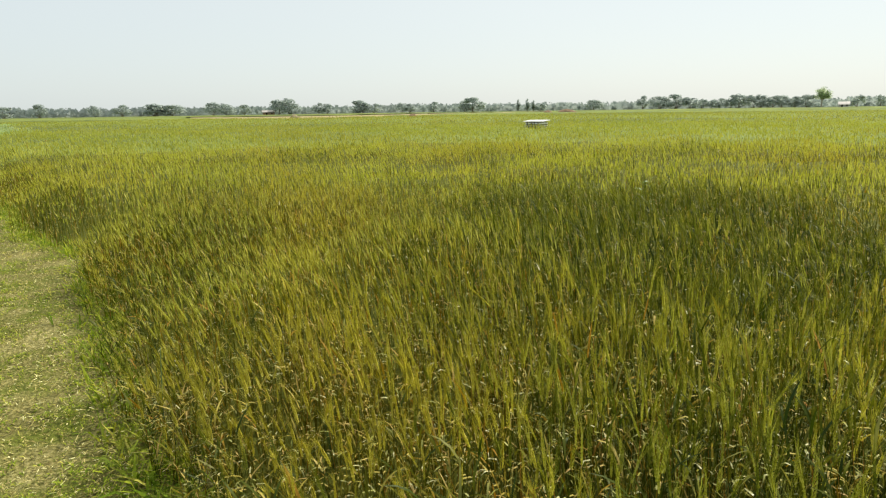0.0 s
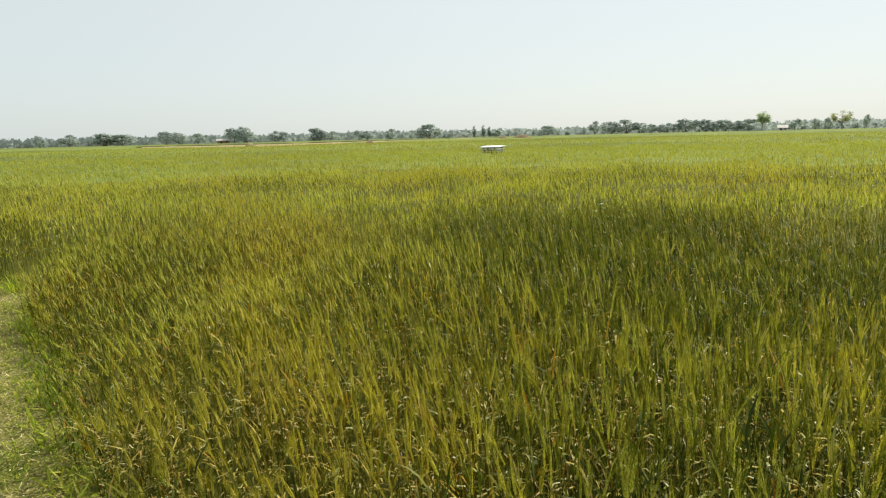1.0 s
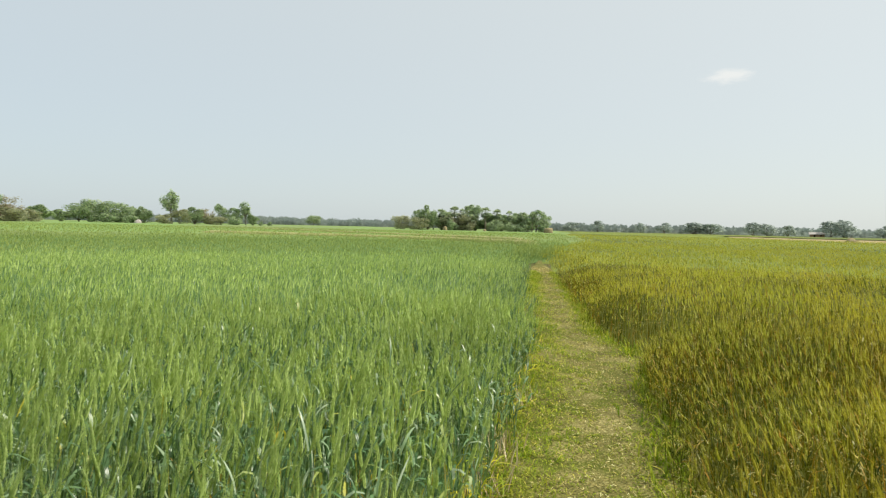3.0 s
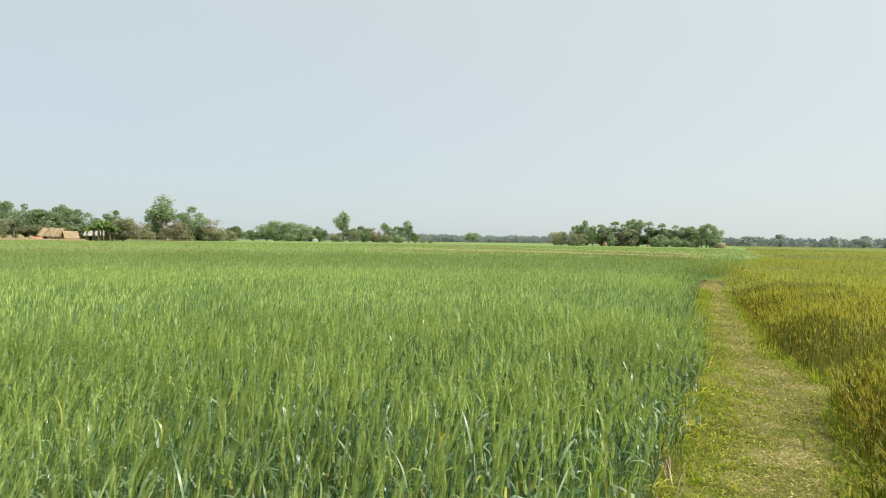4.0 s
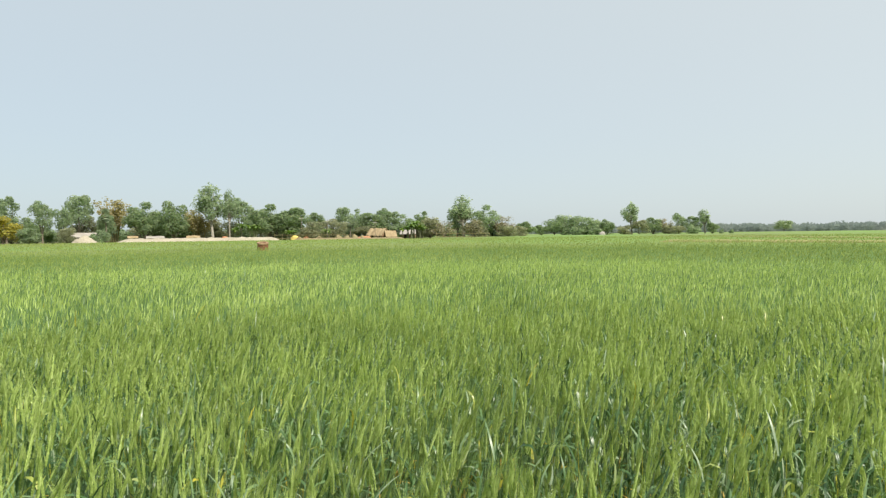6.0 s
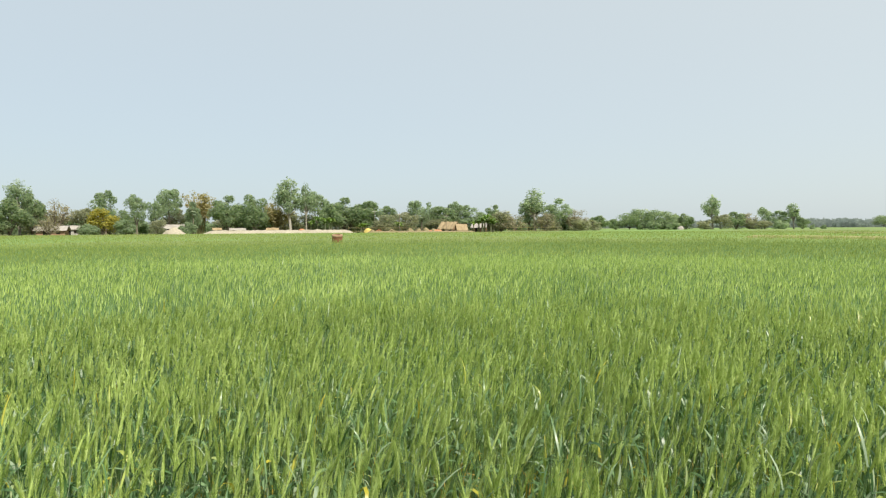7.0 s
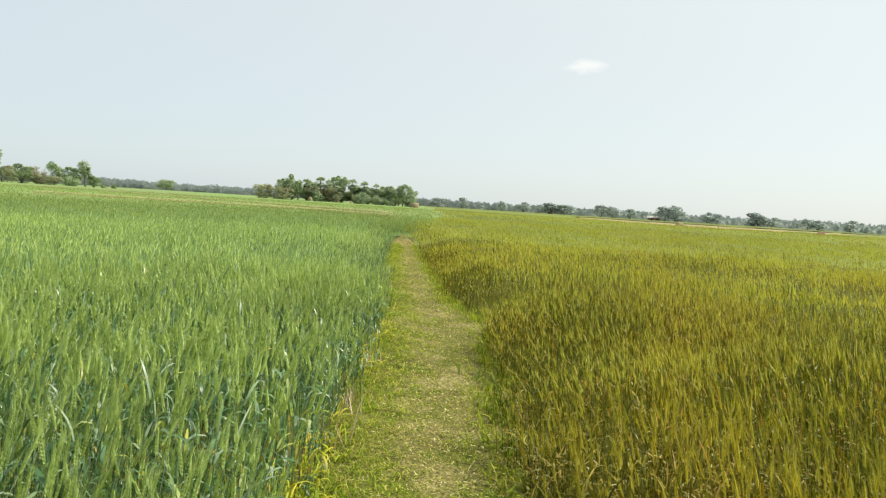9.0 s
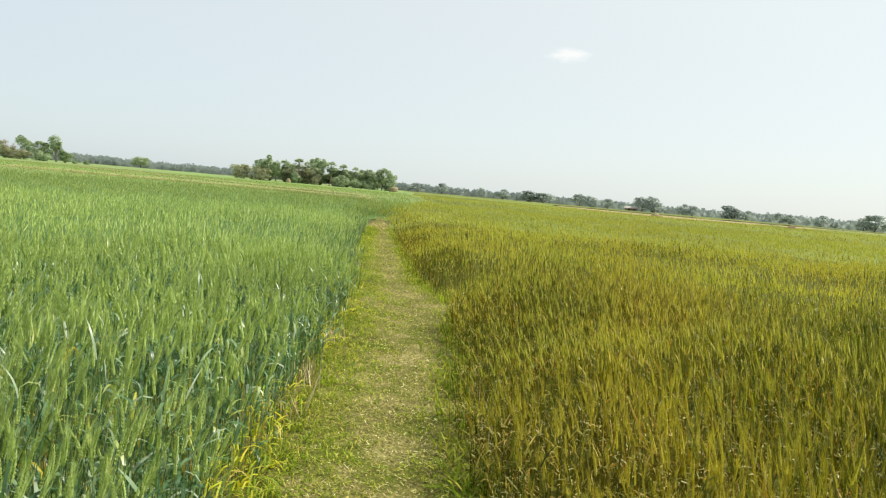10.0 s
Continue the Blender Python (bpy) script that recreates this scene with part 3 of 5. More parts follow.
    # slot 3, nearer, has the painted shade; slot 4 the lighter far tops
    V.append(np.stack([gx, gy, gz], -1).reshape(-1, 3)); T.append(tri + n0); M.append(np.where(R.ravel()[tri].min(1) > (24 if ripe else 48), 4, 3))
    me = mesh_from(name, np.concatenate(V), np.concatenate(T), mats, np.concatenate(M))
    return tagged(new(name, me), label, "wheat field", kind="stuff")


# ---------------------------------------------------------------- ground and path
def ground_sheet():
    rings = [0.0, 2, 5, 10, 20, 40, 80, 160, 320, 640, 1300, 2600, 4500]
    n = 72
    v, t = [(0, 0, 0)], []
    for r in rings[1:]:
        v += [(r * math.sin(k * 2 * math.pi / n), r * math.cos(k * 2 * math.pi / n), 0) for k in range(n)]
    for k in range(n):
        t.append((0, 1 + (k + 1) % n, 1 + k))
    for i in range(len(rings) - 2):
        for k in range(n):
            a, b = 1 + i * n + k, 1 + i * n + (k + 1) % n
            t += [(a, b, b + n), (a, b + n, a + n)]
    me = mesh_from("ground", v, t, [M_SOIL])
    return tagged(new("ground", me), "flat brown soil with weeds under the crops", "ground", kind="structure")


ground_sheet()


def strip(name, line, width, z, mat, label, category, steps=60, across=6, rough=0.02):
    """A low bank laid along a line, highest in its middle."""
    line = [Vector((*p, 0)) for p in line]
    lens = [0]
    for a, b in zip(line, line[1:]):
        lens.append(lens[-1] + (b - a).length)
    v, t = [], []
    for i in range(steps + 1):
        d = lens[-1] * i / steps
        k = max(j for j in range(len(line) - 1) if lens[j] <= d + 1e-9)
        a, b = line[k], line[k + 1]
        p = a.lerp(b, (d - lens[k]) / (lens[k + 1] - lens[k]))
        s = Vector((-(b - a).y, (b - a).x, 0)).normalized()
        for j in range(across + 1):
            f = j / across * 2 - 1
            q = p + s * f * width / 2 * (1 + 0.15 * noise.noise(p * 0.4))
            v.append((q.x, q.y, 0.006 + z * min(1, 0.15 + 10 * i / steps, 0.15 + 10 * (steps - i) / steps) * (1 - f * f) ** 0.5 + (rough * noise.noise(q * 1.3) if abs(f) < 1 else 0)))
    w = across + 1
    for i in range(steps):
        for j in range(across):
            a = i * w + j
            t += [(a, a + 1, a + w + 1), (a, a + w + 1, a + w)]
    me = mesh_from(name, v, t, [mat], smooth=True)
    return tagged(new(name, me), label, category, kind="structure")


def foot_path():
    v, t, across = [], [], 26
    ys = np.concatenate([np.arange(-30, 0, 0.5), np.arange(0, 14, 0.09), np.arange(14, 46, 0.35)])
    for y in ys:
        lo, hi = float(left_edge(y)) - 0.22, float(right_edge(y)) + 0.25
        for j in range(across + 1):
            f = j / across
            x = lo + (hi - lo) * f
            e = min(f, 1 - f) * 2
            z = 0.01 + 0.045 * min(1, e * 2.5) + (0.020 * noise.noise((x * 2.2, y * 2.2, 0)) + 0.014 * noise.noise((x * 9, y * 9, 3))) * (1 if y < 7 else 0.15) - 0.015 * math.exp(-((x - (lo + hi) / 2) / 0.2) ** 2)
            v.append((x, y, max(z, 0.004)))
    w = across + 1
    for i in range(len(ys) - 1):
        for j in range(across):
            a = i * w + j
            t += [(a, a + 1, a + w + 1), (a, a + w + 1, a + w)]
    me = mesh_from("foot_path", v, t, [M_PATH], smooth=True)
    return tagged(new("foot_path", me), "trodden earth path with cut dry grass between fields", "path", kind="structure")


foot_path()
strip("field_bank", [(0.6, 46.3)] + BUND_A, 1.5, 0.74, M_BANK, "low straw-coloured bank between green fields", "bank")
strip("field_bank", [(1.3, 56.3)] + BUND_B, 1.5, 0.74, M_BANK, "low straw-coloured bank across green fields", "bank")


def stubble_field():
    poly = STUBBLE
    cx, cy = sum(p[0] for p in poly) / len(poly), sum(p[1] for p in poly) / len(poly)
    pts = []
    for (ax, ay), (bx, by) in zip(poly, poly[1:] + poly[:1]):
        pts += [(ax + (bx - ax) * k / 6, ay + (by - ay) * k / 6) for k in range(6)]
    v, t, n = [(cx, cy, 0.5)], [], len(pts)
    for f, z in ((0.5, 0.5), (0.97, 0.5), (1.0, 0.01)):
        v += [(cx + (x - cx) * f, cy + (y - cy) * f, z + 0.05 * noise.noise((x * f * 0.1, y * f * 0.1, 0))) for x, y in pts]
    for k in range(n):
        t.append((0, 1 + k, 1 + (k + 1) % n))
        for i in range(2):
            a, b = 1 + i * n + k, 1 + i * n + (k + 1) % n
            t += [(a, a + n, b + n), (a, b + n, b)]
    me = mesh_from("stubble_field", v, t, [M_STUBBLE])
    return tagged(new("stubble_field", me), "pale cut stubble beyond the wheat", "stubble", kind="stuff")


stubble_field()

crop("green_wheat", in_green, False, 0.74, [M_GREEN_LEAF, M_GREEN_EAR, M_DRY_LEAF, M_CANOPY_GREEN, M_TOPS_GREEN, M_CURLED_GLINT, M_FAR_LEAF, M_FAR_EAR], "dense green wheat with fresh pale ears and blue-green leaves")
crop("turning_wheat", in_ripe, True, 0.72, [M_RIPE_LEAF, M_RIPE_EAR, M_DRY_LEAF, M_CANOPY_RIPE, M_TOPS_RIPE, M_CURLED_GLINT, M_LATE_LEAF, M_LATE_EAR, M_RIPE_MASS], "bearded wheat turning from green to gold beside the path")


def path_height(x, y):
    """How the trodden ground lies, near enough to rest cut straw on it."""
    lo, hi = left_edge(y) - 0.22, right_edge(y) + 0.25
    e = np.minimum(x - lo, hi - x) / (hi - lo) * 2
    return 0.01 + 0.045 * np.clip(e * 2.5, 0, 1) - 0.015 * np.exp(-((x - (lo + hi) / 2) / 0.2) ** 2)


def path_cover():
    """Short grass in clumps and cut straw on the path."""
    # cut straw: flat flakes with a slight curl
    n = 70000
    y = np.where(rng.random(n) < 0.07, rng.uniform(-5, 1, n), 1.0 + 25 * rng.random(n) ** 1.75)
    lo, hi = left_edge(y) - 0.10, right_edge(y) + 0.16
    x = lo + (hi - lo) * rng.random(n)
    f = (x - lo) / (hi - lo)
    worn = np.exp(-((f - 0.6) / 0.26) ** 2)
    keep = rng.random(n) < 0.25 + 0.75 * worn + 0.3 * wave(x, y, 5.1, 6.0)
    x, y, worn = x[keep], y[keep], worn[keep]
    n = len(x)
    a = rng.uniform(0, 6.28, n)
    far = 1 + np.abs(y) * 0.05
    ln, wd = rng.uniform(0.006, 0.024, n) * far, rng.uniform(0.0012, 0.0036, n) * far
    dx, dy = np.cos(a), np.sin(a)
    z = path_height(x, y) + rng.uniform(0.004, 0.03, n)
    tip = rng.uniform(-0.15, 0.55, n) * ln
    roll = rng.uniform(-0.5, 0.5, n) * wd
    corner = [np.stack([x - dy * wd * sx + dx * ln * u, y + dx * wd * sx + dy * ln * u, z + tip * u + roll * sx], -1) for u, sx in ((0, -0.5), (0, 0.5), (1, 0.5), (1, -0.5))]
    straw_v = np.stack(corner, 1).reshape(-1, 3)
    k = np.arange(n)[:, None] * 4
    straw_t = np.concatenate([k + [0, 1, 2], k + [0, 2, 3]])
    # grass: tufts of a few blades, thick where feet do not fall
    m = 19000
    cy = np.where(rng.random(m) < 0.07, rng.uniform(-5, 1, m), 1.0 + 22 * rng.random(m) ** 1.7)
    lo, hi = left_edge(cy) - 0.10, right_edge(cy) + 0.14
    cx = lo + (hi - lo) * rng.random(m)
    f = (cx - lo) / (hi - lo)
    worn = np.exp(-((f - 0.6) / 0.24) ** 2)
    patch = wave(cx, cy, 6.3, 3.0) + 0.7 * wave(cx, cy, 14.0, 8.0)
    keep = rng.random(m) < 0.75 - 0.52 * worn + 0.26 * patch
    cx, cy, worn = cx[keep], cy[keep], worn[keep]
    blades = 6
    gx, gy, gw = (np.repeat(q, blades) for q in (cx, cy, worn))
    n = len(gx)
    far = 1 + np.abs(gy) * 0.05
    gx, gy = gx + rng.normal(0, 0.012, n), gy + rng.normal(0, 0.012, n)
    a = rng.uniform(0, 6.28, n)
    ln, wd = rng.uniform(0.02, 0.06, n) * (1.45 - 0.8 * gw) * far, rng.uniform(0.0025, 0.007, n) * far
    up = rng.uniform(0.15, 1.3, n)
    dx, dy, z = np.cos(a), np.sin(a), path_height(gx, gy)
    mid = np.stack([gx + dx * ln * 0.55 * np.cos(up), gy + dy * ln * 0.55 * np.cos(up), z + ln * 0.55 * np.sin(up)], -1)
    end = np.stack([gx + dx * ln * (0.55 * np.cos(up) + 0.45), gy + dy * ln * (0.55 * np.cos(up) + 0.45), z + ln * (0.55 * np.sin(up) + rng.uniform(-0.25, 0.2, n))], -1)
    w = np.stack([-dy * wd / 2, dx * wd / 2, np.zeros(n)], -1)
    root = np.stack([gx, gy, z], -1)
    grass_v = np.stack([root, mid - w, mid + w, end], 1).reshape(-1, 3)
    k = np.arange(n)[:, None] * 4
    grass_t = np.concatenate([k + [0, 1, 2], k + [1, 3, 2]])
    # taller tufts and broad weeds at the foot of both crops
    tufts = Soup()
    for _ in range(950):
        ty = 1.2 + 14 * rng.random() ** 1.5
        right = rng.random() < 0.6
        tx = (float(right_edge(ty)) + rng.normal(0.0, 0.10)) if right else (float(left_edge(ty)) + rng.normal(0.05, 0.08))
        broad = right and rng.random() < 0.4
        for _ in range(int(rng.integers(5, 11))):
            leaf_blade(tufts, (tx + rng.normal(0, 0.03), ty + rng.normal(0, 0.03), 0.025), rng.uniform(0, 6.28), rng.uniform(0.06, 0.22 if broad else 0.14), 0.015 if broad else 0.007, rng.uniform(0.5, 1.4), rng.uniform(0.3, 1.9), 2, 0)
    # one long pale stalk dropped across the path
    leaf_blade(tufts, (-0.36, 2.28, 0.075), 0.42, 0.52, 0.009, 0.02, 0.06, 3, 1)
    tv, tt, tm = tufts.arrays()
    v = np.concatenate([straw_v, grass_v, tv])
    t = np.concatenate([straw_t, grass_t + len(straw_v), tt + len(straw_v) + len(grass_v)])
    slot = np.concatenate([np.ones(len(straw_t), int), np.zeros(len(grass_t), int), tm])
    me = mesh_from("path_grass", v, t, [M_GRASS, M_LITTER], slot)
    tagged(new("path_grass", me), "short grass and cut straw lying on the path", "grass", kind="stuff")


path_cover()


def dry_fringe():
    """Yellowed lower leaves and dead stalks along the edge of the green crop."""
    s = Soup()
    for _ in range(1600):
        y = 1.5 + 14 * rng.random() ** 1.6
        x = float(left_edge(y)) + rng.normal(-0.07, 0.08)
        if wave(np.array(x * 3), np.array(y), 2.2, 8.0) < -0.2:
            continue
        leaf_blade(s, (x, y, rng.uniform(0.03, 0.3)), rng.uniform(-1.9, 1.9), rng.uniform(0.08, 0.19), 0.010, rng.uniform(0.2, 1.4), rng.uniform(0.6, 2.4), 3, 0)
    for cy in (3.6, 4.1, 4.4, 5.6, 7.4, 10.8, 11.6):
        for _ in range(34):
            y, x = cy + rng.normal(0, 0.10), float(left_edge(cy)) + rng.normal(0.0, 0.05)
            leaf_blade(s, (x, y, 0.03), rng.uniform(0, 6.28), rng.uniform(0.12, 0.3), 0.007, rng.uniform(1.0, 1.5), rng.uniform(-0.2, 0.7), 2, 1)
    v, t, m = s.arrays()
    tagged(new("dry_fringe", mesh_from("dry_fringe", v, t, [M_YELLOWED, M_DEAD], m)), "yellowed leaves and dead stalks along the wheat's edge", "dry leaves", kind="stuff")


dry_fringe()


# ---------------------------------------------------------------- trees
# village and grove leaves: base colours lightened and blued to paint in haze
M_MANGO = leaf_material("dense_hazed_leaves", [(0.0, (0.217, 0.298, 0.195)), (0.6, (0.284, 0.365, 0.233)), (1.0, (0.374, 0.439, 0.271))], rough=0.8, through_light=0.72, spec=0.1, glow=(1.45, 1.4, 1.15))
M_AIRY = leaf_material("light_hazed_leaves", [(0.0, (0.266, 0.348, 0.248)), (0.6, (0.327, 0.408, 0.286)), (1.0, (0.398, 0.469, 0.323))], rough=0.8, through_light=0.72, spec=0.1, glow=(1.45, 1.4, 1.15))
M_OLIVE = leaf_material("olive_hazed_leaves", [(0.0, (0.274, 0.301, 0.226)), (0.6, (0.343, 0.366, 0.271)), (1.0, (0.411, 0.425, 0.301))], rough=0.8, through_light=0.72, spec=0.1, glow=(1.45, 1.4, 1.15))
M_BAMBOO = leaf_material("dry_bamboo_leaves", [(0.0, (0.322, 0.310, 0.180)), (0.6, (0.414, 0.368, 0.216)), (1.0, (0.506, 0.437, 0.264))], rough=0.7, through_light=0.5)
M_YELLOW = leaf_material("yellow_green_leaves", [(0.0, (0.24, 0.28, 0.07)), (0.5, (0.40, 0.37, 0.08)), (1.0, (0.54, 0.46, 0.09))], rough=0.7, through_light=0.5)
M_BANANA = leaf_material("banana_leaves", [(0.0, (0.12, 0.22, 0.05)), (0.6, (0.19, 0.30, 0.08)), (1.0, (0.28, 0.35, 0.13))], rough=0.5, through_light=0.4)
M_PALM = leaf_material("palm_leaves", [(0.0, (0.229, 0.304, 0.210)), (0.6, (0.315, 0.390, 0.271)), (1.0, (0.435, 0.487, 0.361))], rough=0.6, through_light=0.5, spec=0.2, glow=(1.3, 1.25, 1.0))
M_TWIG = leaf_material("bare_twigs", [(0.0, (0.312, 0.300, 0.240)), (0.6, (0.384, 0.360, 0.276)), (1.0, (0.408, 0.396, 0.276))], rough=0.8, through_light=0.4, spec=0.1)
# far belt and woods: distance haze is put into the pale grey colour
M_FAR = leaf_material("haze_paled_far_leaves", [(0.0, (0.319, 0.369, 0.358)), (0.6, (0.358, 0.407, 0.391)), (1.0, (0.396, 0.440, 0.413))], rough=0.9, through_light=0.7, spec=0.05, glow=(1.3, 1.3, 1.25))


def tube(s, pts, radii, sides=6, m=0):
    v, t = [], []
    for i, (p, r) in enumerate(zip(pts, radii)):
        d = (pts[min(i + 1, len(pts) - 1)] - pts[max(i - 1, 0)]).normalized()
        a = d.orthogonal().normalized()
        b = d.cross(a)
        v += [tuple(p + (a * math.cos(k * 2 * math.pi / sides) + b * math.sin(k * 2 * math.pi / sides)) * r) for k in range(sides)]
    for i in range(len(pts) - 1):
        for k in range(sides):
            x, y = i * sides + k, i * sides + (k + 1) % sides
            t += [(x, y, y + sides), (x, y + sides, x + sides)]
    s.add(v, t, m)


def limb_tree(s, height, fork, spread, limbs, lean, r0, g, low=0.35):
    """A tapered trunk that forks into limbs; returns the limbs' ends."""
    bend = Vector((g.uniform(-lean, lean), g.uniform(-lean, lean), 0))
    pts = [Vector((0, 0, -0.1)) + bend * (f * f) * height + Vector((0, 0, fork * height * f)) for f in (0, 0.25, 0.5, 0.75, 1.0)]
    tube(s, pts, [r0 * f for f in (1.25, 1.0, 0.88, 0.78, 0.68)])
    ends = []
    for k in range(limbs):
        a = k * 2.4 + g.uniform(-0.5, 0.5)
        up = g.uniform(low, 0.92) if k else 0.97
        out = spread * g.uniform(0.5, 0.85) * math.sqrt(1.12 - up * up) if k else 0.05
        start = pts[2].lerp(pts[4], g.uniform(0.4, 1.0)) if k else pts[4]
        end = Vector((bend.x * height + out * math.cos(a), bend.y * height + out * math.sin(a), height * (fork + (0.95 - fork) * up)))
        mid = start.lerp(end, 0.5) + Vector((math.cos(a), math.sin(a), -0.3)) * out * 0.18
        tube(s, [start, mid, end], [r0 * 0.5, r0 * 0.32, r0 * 0.10], 5)
        ends += [mid.lerp(end, 0.35), end]
    return ends


def leaf_cloud(s, centres, radius, count, size, g, flat=0.8, hang=0.0, face=None):
    """Leaf sprays round the limbs' ends, leaving gaps between them."""
    n = len(centres) * count
    c = np.repeat(np.array([tuple(p) for p in centres]), count, 0)
    rad = np.repeat(np.array([radius * g.uniform(0.7, 1.25) for _ in centres]), count)
    d = rng.normal(size=(n, 3)); d /= np.linalg.norm(d, axis=1)[:, None]
    q = rng.random(n) ** 0.45
    p = c + d * (rad * q)[:, None] * np.array([1, 1, flat])
    nrm = d * 0.7 + rng.normal(size=(n, 3)) * 0.45 + np.array([0, 0, 0.6])
    if face is not None:
        nrm = nrm * 0.35 + np.array(face)
    nrm /= np.linalg.norm(nrm, axis=1)[:, None]
    u = np.cross(nrm, rng.normal(size=(n, 3))); u[:, 2] -= hang; u /= np.linalg.norm(u, axis=1)[:, None]
    w = np.cross(nrm, u); w /= np.linalg.norm(w, axis=1)[:, None] + 1e-9
    sz = (size * rng.uniform(0.6, 1.4, n))[:, None]
    v = np.stack([p - u * sz * 0.6 - w * sz * 0.12, p - u * sz * 0.1 + w * sz * 0.45, p + u * sz * 0.6 - w * sz * 0.2], 1).reshape(-1, 3)
    s.add(v, np.arange(3 * n).reshape(-1, 3), 0)


def leaf_lobes(s, base_z, height, spread, lobes, per, leaf, g, squash=1.0):
    """A full crown of rounded lobes on a broad egg shape, the leaves lying like shingles on each lobe, with dents between."""
    mid, half = (base_z + height) / 2, (height - base_z) / 2
    c, r = [], []
    for k in range(lobes):
        up = g.uniform(-0.75, 0.95)
        a = k * 2.39996 + g.uniform(-0.4, 0.4)
        ring = math.sqrt(max(0.05, 1 - up * up)) * g.uniform(0.55, 0.82)
        size = spread * g.uniform(0.26, 0.42) * (1.0 if up < 0.5 else 0.85)
        c.append((math.cos(a) * ring * spread * 0.8, math.sin(a) * ring * spread * 0.8, mid + up * (half - size * 0.7 * squash)))
        r.append(size)
    if per > 60:
        c.append((0, 0, mid)); r.append(spread * 0.5)
    n = len(c) * per
    cc, rr = np.repeat(np.array(c), per, 0), np.repeat(np.array(r), per)
    d = rng.normal(size=(n, 3)); d[:, 2] += 0.25; d /= np.linalg.norm(d, axis=1)[:, None]
    q = 1 - 0.32 * rng.random(n) ** 2.2 + 0.10 * rng.normal(size=n)
    p = cc + d * (rr * q)[:, None] * np.array([1, 1, squash])
    p[:, 2] = np.maximum(p[:, 2], 0.15)
    nrm = d * 0.9 + rng.normal(size=(n, 3)) * 0.33 + np.array([0, 0, 0.25])
    nrm /= np.linalg.norm(nrm, axis=1)[:, None]
    u = np.cross(nrm, rng.normal(size=(n, 3))); u /= np.linalg.norm(u, axis=1)[:, None]
    w = np.cross(nrm, u)
    sz = (leaf * rng.uniform(0.6, 1.4, n))[:, None]
    v = np.stack([p - u * sz * 0.6 - w * sz * 0.12, p - u * sz * 0.1 + w * sz * 0.5, p + u * sz * 0.6 - w * sz * 0.25], 1).reshape(-1, 3)
    s.add(v, np.arange(3 * n).reshape(-1, 3), 0)


def palm_tree(seed):
    """A fan palm: a slim trunk and a round head of stiff pleated fans."""
    g = random.Random(seed)
    trunk, crown = Soup(), Soup()
    lean = g.uniform(-0.4, 0.4)
    tube(trunk, [Vector((0, 0, -0.1)), Vector((lean * 0.3, 0, 4.0)), Vector((lean, 0, 7.6))], [0.24, 0.17, 0.16], 7)
    for k in range(40):
        a, up = k * 2.39996, g.uniform(-1.15, 1.4)
        d = np.array([math.cos(a) * math.cos(up), math.sin(a) * math.cos(up), math.sin(up)])
        side = np.array([-math.sin(a), math.cos(a), 0])
        root, reach = np.array([lean, 0, 7.6]), g.uniform(0.55, 1.0)
        hub = root + d * reach * np.array([1, 1, 1.7])
        crown.add(*ribbon([root, hub], [0.09, 0.06], side), 0)
        up_axis = np.cross(side, d)
        for j in range(9):
            t = (j - 4) / 4 * 1.35
            tip = hub + (d * math.cos(t) + side * math.sin(t)) * g.uniform(0.85, 1.1) - np.array([0, 0, 0.16]) + up_axis * 0.05 * (j % 2)
            out = (-d * math.sin(t) + side * math.cos(t)) * 0.15
            m = hub * 0.45 + tip * 0.55
            crown.add([hub, m - out, m + out, tip], [(0, 1, 2), (1, 3, 2)], 0)
    return finish_tree("fan_palm", trunk, crown, M_BARK, M_PALM, "slim fan palm with a round grey-green head")


def finish_tree(name, trunk, crown, bark, leaves, label):
    ob = thing(name, label, "tree")
    for pn, soup, mat in (("trunk", trunk, bark), ("crown", crown, leaves)):
        if soup.n:
            v, t, _ = soup.arrays()
            child = new(pn, mesh_from(pn, v, t, [mat]))
            child.parent = ob
    return ob


